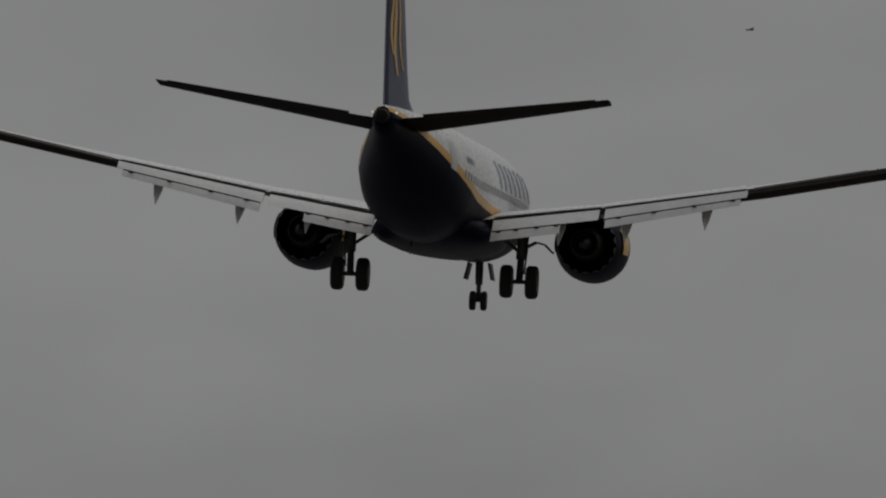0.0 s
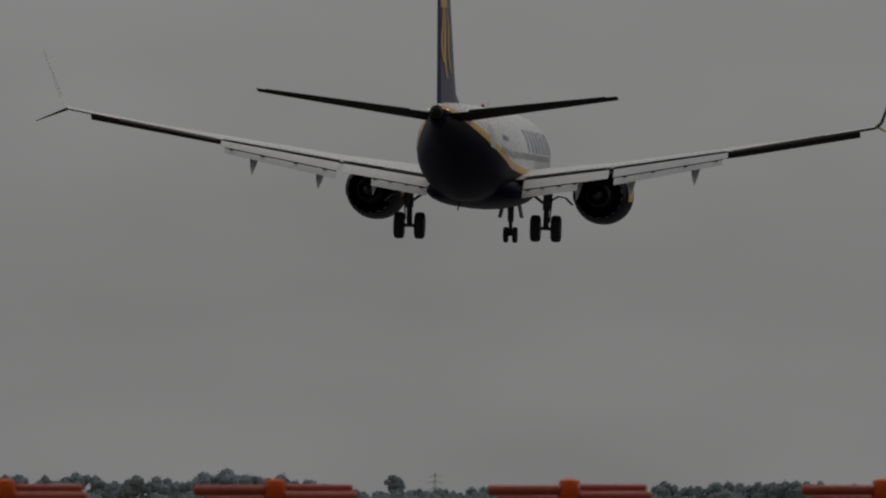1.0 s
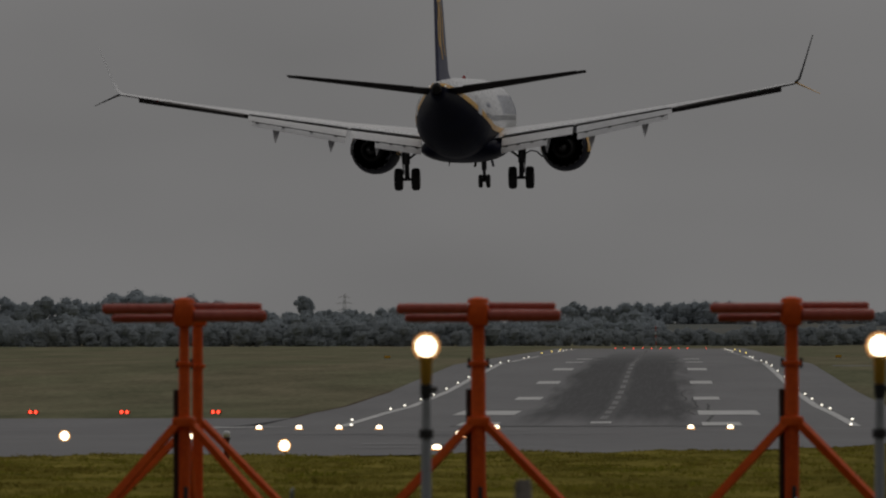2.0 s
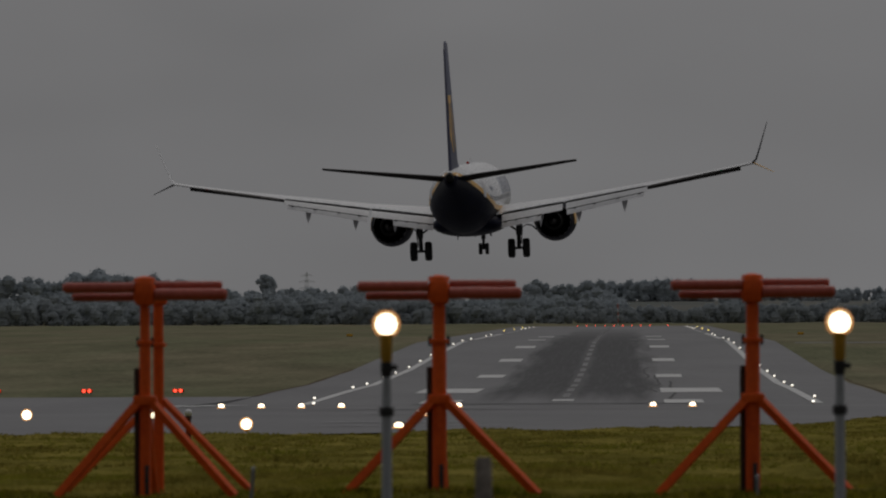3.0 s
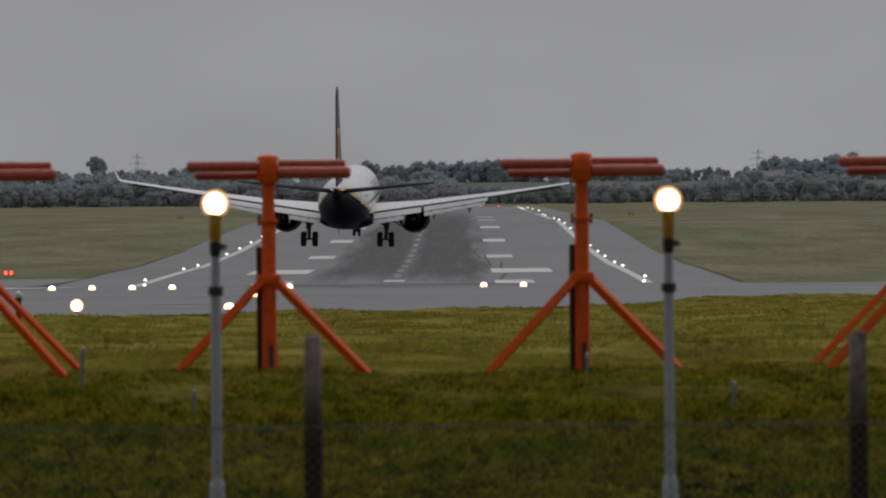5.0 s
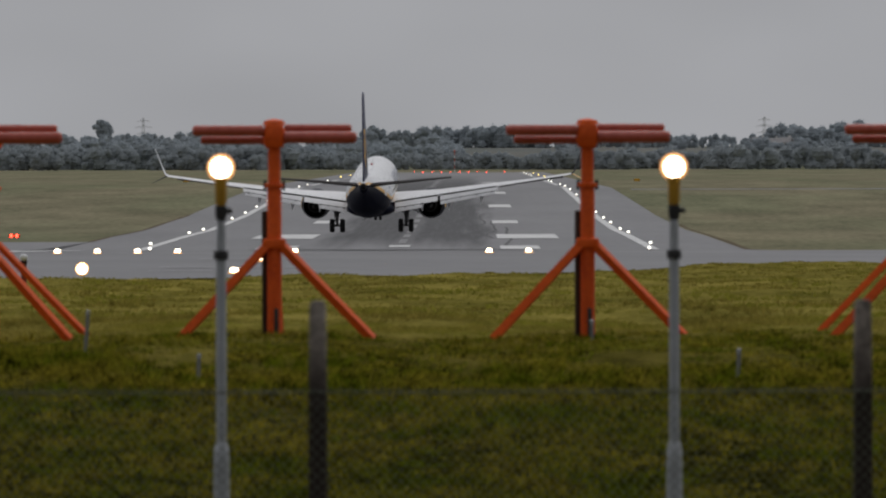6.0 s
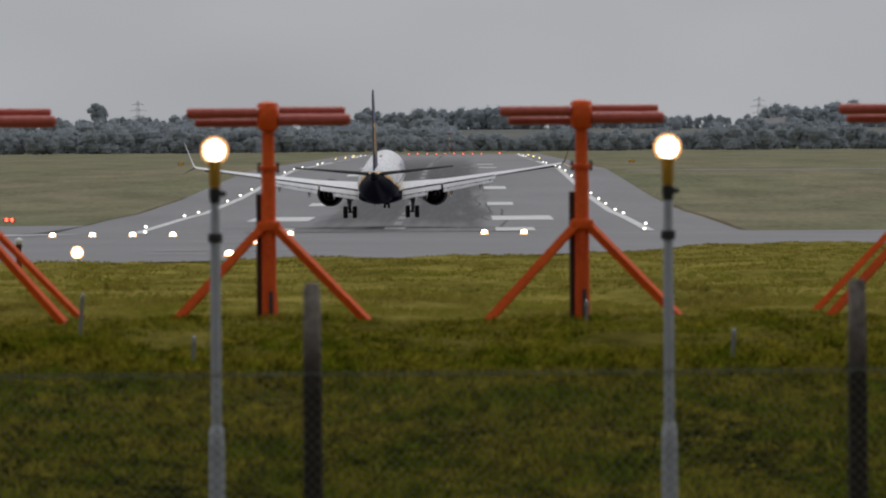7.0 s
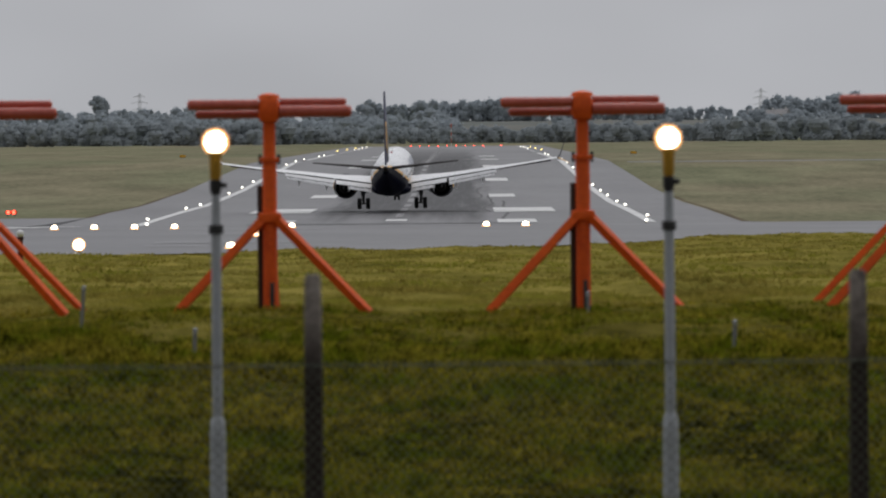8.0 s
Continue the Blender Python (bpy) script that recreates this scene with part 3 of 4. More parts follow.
def skyline(x_at_3400):
    """How high the wood on the hill stands above its foot there."""
    return float(np.interp(x_at_3400, [-400, -230, -195, -188, -130, -60, -30, 15, 60, 95, 118, 128, 140, 170, 220],
                           [11.5, 12, 10.5, 5.5, 6.5, 7, 8, 9.5, 7.5, 6, 4.5, 5, 9.5, 10, 10]))


def build_woods():
    rnd = random.Random(4)
    hill = []
    for x in np.arange(-360, 240, 3.2):
        h = skyline(x) * rnd.uniform(0.72, 1.08)
        hill.append((x + rnd.uniform(-2, 2), 3400 + rnd.uniform(-30, 30), h, h * rnd.uniform(0.8, 1.15)))
    clump_mesh("hill_wood", hill, FOLIAGE_HILL_HAZED, 1, "broadleaf wood along the far ridge, greyed by painted haze", "wood")
    slope = []
    for _ in range(420):
        y = rnd.uniform(2760, 3330)
        x = rnd.uniform(-340, 240) * y / 3400
        if x > -5 and rnd.random() < 0.94:
            continue
        h = rnd.uniform(3.5, 6.5)
        slope.append((x, y, h, h * rnd.uniform(1.1, 1.7)))
    for _ in range(34):
        # garden hedges before the houses
        h = rnd.uniform(1.6, 2.6)
        slope.append((rnd.uniform(108, 158), rnd.uniform(3322, 3336), h, h * rnd.uniform(1.2, 1.9)))
    clump_mesh("slope_scrub", slope, FOLIAGE_HILL_HAZED, 2, "hedges and scrub on the rising ground, greyed by painted haze", "scrub")
    belt = []
    for x in np.arange(-290, 190, 2.4):
        h = rnd.uniform(4.2, 7.0) * (1.12 if x < -60 or x > 25 else 0.85)
        belt.append((x, 2680 + rnd.uniform(-18, 18), h, h * rnd.uniform(0.9, 1.4)))
    clump_mesh("airfield_hedge", belt, FOLIAGE_HAZED, 3, "belt of trees behind the airfield, greyed by painted haze", "hedge")
    lone = clump_mesh("lone_tree", [(-162, 3390, 13.5, 7.0), (-160, 3391, 12, 6.5), (-161, 3389, 12.6, 6.5), (-161.5, 3392, 9.5, 6), (-160.5, 3390, 7, 6)], FOLIAGE_HILL_HAZED, 5, "tall tree standing above the ridge wood, greyed by painted haze", "tree")
    lone["kind"] = "thing"


def build_pylon(x, y, height, base):
    ob = thing("power_pylon", "steel lattice power pylon behind the ridge, paled by painted haze", "pylon", "far power pylons", (x, y, base))

    def half(z):
        return 2.6 * (1 - z / height) ** 1.3 + 0.35

    bm = bmesh.new()
    steps = [height * k / 9 for k in range(10)]
    for sx in (-1, 1):
        for sy in (-1, 1):
            rod([(sx * half(z), sy * half(z), z) for z in steps], 0.1, 4, bm)
    part("leg_frame", bm, HAZED_STEEL, ob, smooth=False)
    bm = bmesh.new()
    for a, b in zip(steps, steps[1:]):
        for s in (-1, 1):
            rod([(-half(a), s * half(a), a), (half(b), s * half(b), b)], 0.055, 4, bm)
            rod([(half(a), s * half(a), a), (-half(b), s * half(b), b)], 0.055, 4, bm)
    part("bracing", bm, HAZED_STEEL, ob, smooth=False)
    for z, w in ((0.7, 4.2), (0.82, 5.0), (0.93, 3.6)):
        bm = bmesh.new()
        rod([(-w, 0, z * height), (0, 0, z * height + 0.5), (w, 0, z * height)], [0.06, 0.13, 0.06], 4, bm)
        rod([(-w, 0, z * height), (0, 0, z * height + 1.3), (w, 0, z * height)], [0.05, 0.09, 0.05], 4, bm)
        part("cross_arm", bm, HAZED_STEEL, ob, smooth=False)


def build_house(x, y, w, h, turn):
    ob = thing("house", "small white rendered house with a slate roof", "house", "houses on the ridge", (x, y, lie(y)))
    ob.rotation_euler = (0, 0, radians(turn))
    part("wall", block((0, 0, h / 2), (w, 7, h), 0.02), BRICK_WALL, ob)
    bm = bmesh.new()
    loft([[(-w / 2 - 0.3, -3.9, h), (-w / 2 - 0.3, 3.9, h), (-w / 2 - 0.3, 0, h + 2.2)], [(w / 2 + 0.3, -3.9, h), (w / 2 + 0.3, 3.9, h), (w / 2 + 0.3, 0, h + 2.2)]], bm=bm)
    part("roof", bm, SLATE, ob, smooth=False)
    part("chimney", block((w * 0.3, 0, h + 2.3), (0.8, 0.6, 1.4), 0.02), BRICK_WALL, ob)
    for k in (-0.28, 0.28):
        part("window", block((w * k, -3.5, h * 0.6), (1.2, 0.1, 1.2), 0.01), GLASS, ob)


build_woods()
for px, base in ((-181.5, -9), (166, -9)):
    build_pylon(px, 4300, 31, base)
for hx, hy, hw, hh, turn in ((127, 3352, 6.0, 2.6, 10), (139, 3356, 5.0, 2.6, -20), (133, 3345, 4.6, 2.4, 5), (9, 2745, 7, 2.2, 12)):
    build_house(hx, hy, hw, hh, turn)

# ---------------------------------------------------------------- airfield lights


def ground_lamp(name, label, group, lens, r, low=False):
    """A low lamp: base plate, stem and glowing lens."""
    ob = thing(name, label, "light", group)
    part("base", turned([(-0.1, r), (0.015, r), (0.03, r * 0.7)], 12), DARK, ob)
    top = 0.05 if low else 0.12
    part("stem", turned([(0.04, r * 0.5), (top, r * 0.5)], 8), AMBER, ob)
    tall = 0.95 if low else 1.0
    bulb = part("lens", turned([(top, r * 0.5), (top + r * 0.25 * tall, r * 0.87), (top + r * 0.65 * tall, r), (top + r * 1.05 * tall, r * 0.85), (top + r * 1.3 * tall, r * 0.45), (top + r * 1.36 * tall, 0.02)], 14), lens, ob)
    if low:
        part("halo_ring", turned([(top - 0.03, r * 0.9), (top - 0.03, r * 1.35), (top + r * 0.1, r * 1.35), (top + r * 0.15, r * 0.9)], 16), HALO_GLOW, bulb)
    return ob


def build_lights():
    edge = ground_lamp("runway_edge_light", "white elevated runway edge light", "runway edge lights", EDGE_LIGHT, 0.14)
    spots = [(MID + s * 23.0, y) for s in (-1, 1) for y in (707, 805, 848, 905, 952, 1008, 1062, 1120, 1190, 1260, 1330, 1400, 1545, 1600, 2040, 2120, 2200, 2300)] + [(-26.5, 640), (15.1, 640)]
    edge.matrix_basis = pose(spots[0][0], spots[0][1], lie(spots[0][1]))
    for x, y in spots[1:]:
        copy_thing(edge, pose(x, y, lie(y)))
    inset = ground_lamp("approach_light", "warm white approach light set in the pavement", "approach lights", INSET_LIGHT, 0.21, True)
    rows = [(-27.05 + 2.64 * k, 506) for k in range(4)] + [(-11.4, 506), (1.4, 506), (4.0, 506), (-8.1, 297)]
    inset.matrix_basis = pose(rows[0][0], rows[0][1], lie(rows[0][1]))
    for x, y in rows[1:]:
        copy_thing(inset, pose(x, y, lie(y)))
    copy_thing(inset, pose(-5.87, 193, lie(193))).scale = (0.6, 0.6, 0.5)
    end = ground_lamp("runway_end_light", "red runway end light", "runway end lights", RED_LIGHT, 0.16)
    end.matrix_basis = pose(MID - 10.7, 2419, lie(2419))
    for k in (1, 2, 3, 4, 5, 6, 7, 8, 10):
        copy_thing(end, pose(MID - 10.7 + 2.85 * k, 2419, lie(2419)))
    amber = ground_lamp("caution_light", "amber runway edge light", "amber edge lights", AMBER_LIGHT, 0.15)
    first = True
    for s in (-1, 1):
        for y in (1900, 2060, 2220):
            m = pose(MID + s * 25.2, y, lie(y))
            if first:
                amber.matrix_basis, first = m, False
            else:
                copy_thing(amber, m)
    # glide path units beside the runway
    papi = thing("glide_path_unit", "orange glide path light unit glowing red", "light", "glide path units")
    part("housing", block((0, 0.3, 0.42), (1.1, 1.0, 0.34), 0.04), ORANGE, papi)
    for s in (-1, 1):
        part("leg", rod([(s * 0.4, 0.2, -0.15), (s * 0.4, 0.2, 0.28)], 0.04, 8), GALV, papi)
        part("lens", turned([(-0.24, 0.15), (-0.2, 0.17), (-0.1, 0.17)], 14, "y", (s * 0.27, 0, 0.42)), RED_LIGHT, papi)
    papi.matrix_basis = pose(-44.6, 755, lie(755))
    for k in range(1, 4):
        copy_thing(papi, pose(-44.6 - 9 * k, 755, lie(755)))


build_lights()

def build_sign(x, y):
    ob = thing("runway_sign", "small yellow guidance sign on short legs", "sign", "guidance signs", (x, y, lie(y)))
    part("panel", block((0, -0.02, 0.6), (1.1, 0.2, 0.42), 0.03), YELLOW, ob)
    part("frame", block((0, 0.03, 0.6), (1.2, 0.2, 0.5), 0.02), DARK, ob)
    for s in (-1, 1):
        part("leg", rod([(s * 0.4, 0.02, -0.2), (s * 0.4, 0.02, 0.4)], 0.05, 8), GALV, ob)


build_sign(33, 1500)
build_sign(-55, 1500)
mast = thing("far_mast", "thin red and white mast beyond the runway end", "mast", at=(-4.2, 2470, lie(2470)))
for k in range(6):
    part("section", turned([(1.1 * k - 0.3 * (k == 0), 0.11), (1.1 * k + 1.1, 0.1)], 10), ORANGE if k % 2 else WHITE, mast)
part("head", turned([(6.6, 0.2), (6.8, 0.24), (7.0, 0.05)], 10), ORANGE, mast)

# ---------------------------------------------------------------- localizer antennas


def build_antenna():
    ob = thing("localizer_antenna", "orange-red localizer antenna on a braced post", "antenna", "localizer antenna row")
    part("post", loft([[Vector((r * math.cos(a), r * math.sin(a), z)) for a in (k * math.pi / 8 for k in range(16))]
                       for z, r in ((-0.15, 0.064), (1.3, 0.062), (1.32, 0.054), (1.62, 0.053))]), ORANGE, ob)
    collar = part("collar", turned([(1.28, 0.062), (1.285, 0.085), (1.315, 0.085), (1.32, 0.06)], 16), ORANGE, ob)
    for s in (-1, 1):
        part("bolt", rod([(s * 0.08, 0, 1.26), (s * 0.08, 0, 1.345)], 0.014, 6), DARK, collar)
    part("junction_box", block((0, 0, 1.725), (0.195, 0.24, 0.24), 0.075), ORANGE, ob)
    part("cap", turned([(1.82, 0.1), (1.855, 0.085), (1.87, 0.03), (1.872, 0.005)], 16), ORANGE, ob)
    for x0, x1, y, z, r in ((-0.09, -0.69, -0.05, 1.772, 0.047), (-0.09, -0.62, 0.06, 1.69, 0.036), (0.09, 0.655, 0.06, 1.79, 0.038), (0.09, 0.7, -0.05, 1.712, 0.052)):
        tube = part("dipole_tube", rod([(x0, y, z), (x0 + (x1 - x0) * 0.98, y, z), (x1, y, z)], [r, r, r * 0.8], 14), FADED, ob)
        e = x1 * 0.995
        part("end_plug", rod([(e, y, z), (e + math.copysign(0.012, x1), y, z)], r * 0.7, 10), ORANGE, tube)
    for s, y in ((-0.95, -0.2), (0.98, -0.15)):
        part("brace", rod([(s * 0.05, -0.05, 0.8), (s * 0.86, y, -0.02)], 0.047, 4, phase=0.4), ORANGE, ob)
    part("rear_brace", rod([(0, 0.05, 0.8), (0.04, 0.85, -0.04)], 0.04, 4, phase=0.4), ORANGE, ob)
    part("bracket", block((0, 0, 0.8), (0.2, 0.18, 0.09), 0.02), ORANGE, ob)
    part("backing_plank", block((-0.083, 0.05, 0.5), (0.05, 0.1, 1.16), 0.008), TIMBER, ob)
    part("cable_slot", block((0.015, -0.085, 0.12), (0.035, 0.02, 0.25), 0.006), DARK, ob)
    return ob


ant = build_antenna()
ant.matrix_basis = pose(-6.53, 66, 0)
slim = copy_thing(ant, pose(-4.2, 66, 0))
for child in slim.children:
    # this one stands on a thinner pipe
    kind = child.name.split(".")[0]
    if kind in ("post", "collar"):
        child.scale = (0.78, 0.78, 1)
    elif kind == "backing_plank":
        child.location.x += 0.012
    elif kind == "brace":
        child.scale = (0.92, 1, 1)
    elif kind == "cable_slot":
        child.location.y += 0.028
for ax, ay in ((-1.67, 66), (1.02, 66), (3.93, 66), (6.9, 66)):
    copy_thing(ant, pose(ax, ay, 0, 0, 0, random.uniform(-1.5, 1.5)))
for ax, ay in ((-4.19, 67.7), (3.93, 68.4)):
    # monitor masts close behind two of the antennas
    m = thing("monitor_mast", "slim orange braced mast close behind an antenna", "mast", "monitor masts", (ax, ay, lie(ay)))
    part("post", turned([(-0.15, 0.048), (1.3, 0.047), (1.72, 0.044)], 14), ORANGE, m)
    part("collar", turned([(1.27, 0.047), (1.275, 0.07), (1.305, 0.07), (1.31, 0.046)], 14), ORANGE, m)
    for s in (-1, 1):
        part("brace", rod([(s * 0.04, 0, 0.8), (s * 0.86, -0.1, -0.04)], 0.036, 4, phase=0.4), ORANGE, m)
    part("head", block((0, 0, 1.72), (0.16, 0.14, 0.16), 0.03), ORANGE, m)

# ---------------------------------------------------------------- approach lamps on poles


def build_pole_lamp():
    ob = thing("approach_lamp", "lit approach lamp with yellow housing on a grey pole", "lamp", "approach lamps on poles")
    base = lie(48) + bumps(0, 48) - 0.2
    top = EYE - 0.085
    part("pole", turned([(base, 0.034), (top - 0.56, 0.031), (top - 0.3, 0.026)], 14), POLE_GREY, ob)
    part("sleeve", turned([(base, 0.052), (top - 1.86, 0.05), (top - 1.75, 0.046), (top - 1.72, 0.034)], 14), POLE_GREY, ob)
    part("clamp", turned([(top - 0.575, 0.036), (top - 0.57, 0.046), (top - 0.52, 0.046), (top - 0.515, 0.034)], 14), DARK, ob)
    part("coupling", turned([(top - 0.52, 0.024), (top - 0.34, 0.024), (top - 0.3, 0.036), (top - 0.24, 0.038), (top - 0.235, 0.028)], 14), DARK, ob)
    part("lug", block((0.04, 0, top - 0.27), (0.06, 0.04, 0.035), 0.008), DARK, ob)
    part("housing", turned([(top - 0.24, 0.028), (top - 0.22, 0.036), (top - 0.1, 0.038), (top - 0.06, 0.046)], 16), AMBER, ob)
    lens = part("lens", turned([(-0.068, 0.02), (-0.052, 0.05), (-0.026, 0.067), (0.0, 0.073), (0.03, 0.068), (0.06, 0.05), (0.07, 0.02)], 28, "y", (0, 0, top)), WARM_LIGHT, ob)
    part("halo_ring", turned([(-0.03, 0.066), (-0.012, 0.084), (0.015, 0.085), (0.02, 0.07)], 28, "y", (0, 0, top)), HALO_GLOW, lens)
    part("bezel", turned([(0.02, 0.08), (0.02, 0.088), (0.06, 0.088), (0.085, 0.05)], 24, "y", (0, 0, top)), AMBER, ob)
    return ob


lamp = build_pole_lamp()
lamp.matrix_basis = pose(-1.55, 48, 0)
copy_thing(lamp, pose(1.28, 48, 0))
copy_thing(lamp, pose(-4.38, 48, 0))


def build_low_lamp(x, y, z, r):
    ob = thing("low_approach_lamp", "bright approach lamp on a short stem in grass", "lamp", "low approach lamps", (x, y, lie(y)))
    part("stem", turned([(-0.2, 0.05), (z - r, 0.05)], 12), AMBER, ob)
    part("housing", turned([(0.02, r), (0.2, r * 0.7), (0.3, r * 0.3)], 16, "y", (0, 0, z)), AMBER, ob)
    bulb = part("lens", turned([(-0.08, 0.02), (-0.05, r * 0.7), (0.0, r), (0.02, r)], 20, "y", (0, 0, z)), WARM_LIGHT, ob)
    part("halo_ring", turned([(-0.01, r * 0.98), (-0.01, r * 1.2), (0.04, r * 1.2), (0.04, r * 0.98)], 20, "y", (0, 0, z)), HALO_GLOW, bulb)


build_low_lamp(-9.05, 180, 0.18, 0.13)
build_low_lamp(-21.3, 270, 0.2, 0.17)
build_low_lamp(-18.7, 300, 0.08, 0.13)
ball = thing("ball_post", "dark red post with a white ball on top", "post", at=(-8.1, 140, lie(140)))
part("post", turned([(-0.2, 0.05), (0.42, 0.05), (0.45, 0.07), (0.48, 0.05)], 12), TIMBER, ball)
bm = bmesh.new()
bmesh.ops.create_uvsphere(bm, u_segments=16, v_segments=10, radius=0.07, matrix=Matrix.Translation((0, 0, 0.53)))
part("ball", bm, WHITE, ball)

for sx, sy, sh, lean in ((-3.1, 62, 0.36, 4), (-2.09, 59.2, 0.24, 2), (2.07, 59.3, 0.26, 3), (1.04, 65, 0.17, 0)):
    st = thing("marker_stake", "thin grey marker stake in the grass", "stake", "marker stakes", (sx, sy, lie(sy)))
    st.rotation_euler = (0, radians(lean), 0)
    part("shaft", turned([(-0.2, 0.015), (sh - 0.02, 0.015), (sh, 0.01)], 8), STAKE, st)
    part("cap", turned([(sh - 0.03, 0.017), (sh + 0.005, 0.017), (sh + 0.015, 0.005)], 8), GALV, st)

# ---------------------------------------------------------------- chain-link fence


def build_fence():
    ob = thing("chain_link_fence", "old chain-link fence with weathered concrete posts", "fence", at=(0, 42, 0))
    top, foot, tip = EYE - 1.3, lie(42) - 0.15, EYE - 0.8
    for k in range(-2, 4):
        x = -0.83 + 2.98 * k
        bm = loft([[Vector((x + dx * w, dy * w, z)) for dx, dy in ((-1, -0.8), (-0.8, -1), (0.8, -1), (1, -0.8), (1, 0.8), (0.8, 1), (-0.8, 1), (-1, 0.8))]
                   for z, w in ((foot, 0.056), (tip - 0.5, 0.05), (tip - 0.03, 0.045), (tip, 0.034))])
        part("post", bm, POST, ob)
    for z in (top,):
        bm = bmesh.new()
        for y in (-0.064, -0.056):
            rod([(x, y, z + 0.012 * noise.noise((x * 1.1, y * 90, 0)) + 0.007 * math.sin(x * 26 + y * 390)) for x in np.arange(-7, 8.2, 0.04)], 0.003, 5, bm)
        part("line_wire", bm, WIRE, ob)
    vs, fs = [], []
    height, cell = top - foot + 0.025, 0.061
    n = int(15.2 / cell)
    for k in range(n + int(height / cell)):
        for s in (-1, 1):
            a = -7.0 + k * cell - height
            z0, z1 = (foot, top + 0.025)
            x0, x1 = (a, a + height) if s > 0 else (a + height, a)
            r = 0.0017
            j = len(vs)
            for x, z in ((x0, z0), (x1, z1)):
                y = -0.06 + s * 0.002
                vs += [(x - r * 1.4, y, z), (x, y - r, z), (x + r * 1.4, y, z), (x, y + r, z)]
            fs += [(j + q, j + (q + 1) % 4, j + 4 + (q + 1) % 4, j + 4 + q) for q in range(4)]
    me = bpy.data.meshes.new("wire_mesh")
    me.from_pydata(vs, [], fs)
    me.materials.append(WIRE)
    mesh = new("wire_mesh", me)
    mesh.parent = ob
    tagged(mesh, "dull green diamond wire mesh", kind="stuff")


build_fence()

# ---------------------------------------------------------------- grass blades


def build_blades():
    rng = np.random.default_rng(7)
    vs, fs = [], []

    def sow(count, y0, y1, half, h0, h1, w, blades, spread):
        """Tussocks: fans of blades that lean outwards from a foot."""
        ys = y0 + (y1 - y0) * rng.random(count) ** 1.2
        xs = (rng.random(count) * 2 - 1) * half * (ys / y1) ** 0.5
        for x, y in zip(xs, ys):
            if y > np.interp(x, EDGE_X, EDGE_Y) + 1:
                continue
            patch = 0.4 + 1.1 * (0.5 + noise.noise((x * 0.8, y * 0.35, 2.0)))
            z = ground_z(x, y) - 0.02
            tall = rng.uniform(h0, h1) * patch
            for ox, oy, k, lx, ly, a in zip(rng.normal(0, spread, blades), rng.normal(0, spread, blades), rng.uniform(0.6, 1.1, blades),
                                            rng.normal(0, 0.35, blades), rng.normal(0, 0.35, blades), rng.uniform(0, 3.14, blades)):
                bx, by, h = x + ox, y + oy, tall * k
                dx, dy = h * lx + ox * 0.8, h * ly + oy * 0.8
                cx, cy = w * math.cos(a), w * math.sin(a)
                k = len(vs)
                vs.extend([(bx - cx, by - cy, z), (bx + cx, by + cy, z), (bx + dx * 0.4 + cx * 0.7, by + dy * 0.4 + cy * 0.7, z + h * 0.6),
                           (bx + dx * 0.4 - cx * 0.7, by + dy * 0.4 - cy * 0.7, z + h * 0.6), (bx + dx, by + dy, z + h)])
                fs.extend([(k, k + 1, k + 2, k + 3), (k + 3, k + 2, k + 4)])

    for name, material, label, sowings in (
            ("grass_tufts", BLADES, "short tufts of green and yellowing mown grass", ((16000, 54, 84, 7.0, 0.025, 0.065, 0.007, 8, 0.05), (30000, 78, 275, 19, 0.02, 0.07, 0.02, 5, 0.06))),
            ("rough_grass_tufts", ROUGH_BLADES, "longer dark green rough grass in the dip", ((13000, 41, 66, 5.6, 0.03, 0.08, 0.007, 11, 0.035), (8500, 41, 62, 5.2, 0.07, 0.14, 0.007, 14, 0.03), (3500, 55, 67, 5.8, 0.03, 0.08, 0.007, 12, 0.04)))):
        vs.clear(), fs.clear()
        for row in sowings:
            sow(*row)
        me = bpy.data.meshes.new(name)
        me.from_pydata(vs, [], fs)
        me.materials.append(material)
        tagged(new(name, me), label, "grass", kind="stuff")


build_blades()

LETTER = mat("blue_lettering", (0.33, 0.37, 0.48), 0.4, scale=1, fine=8)

# ---------------------------------------------------------------- the airliner (nose along +y, main wheels near the origin)
HULL = [(19.6, 2.95, 0.06, 0.06), (19.3, 2.98, 0.42, 0.4), (18.7, 3.02, 0.78, 0.76), (17.6, 3.14, 1.22, 1.26), (16.0, 3.32, 1.62, 1.72),
        (13.8, 3.44, 1.85, 1.97), (11, 3.46, 1.88, 2.0), (2, 3.46, 1.88, 2.0), (-5.0, 3.46, 1.88, 2.0), (-7.5, 3.52, 1.86, 1.93), (-10, 3.74, 1.64, 1.68),
        (-12.5, 4.08, 1.22, 1.32), (-15, 4.44, 0.76, 0.92), (-17, 4.7, 0.46, 0.6), (-18.2, 4.83, 0.34, 0.42), (-18.5, 4.87, 0.26, 0.32)]
HY = [h[0] for h in HULL][::-1]


def hull(y, a, out=0.0):
    """A point of the fuselage: a in degrees from straight down, positive to its right."""
    zc, rx, rz = (float(np.interp(y, HY, [h[k] for h in HULL][::-1])) for k in (1, 2, 3))
    return Vector(((rx + out) * math.sin(radians(a)), y, zc - (rz + out) * math.cos(radians(a))))


def line_angle(y):
    """Where the yellow line runs, in degrees from straight down."""
    return float(np.interp(y, [-18.5, -17, -14, -10, -5, 0, 8, 14, 19.6], [118, 114, 98, 84, 73, 68, 64, 64, 80]))


def stripe_width(y):
    return float(np.interp(y, [-18.5, -16, -12, -8], [30, 22, 12, 8]))


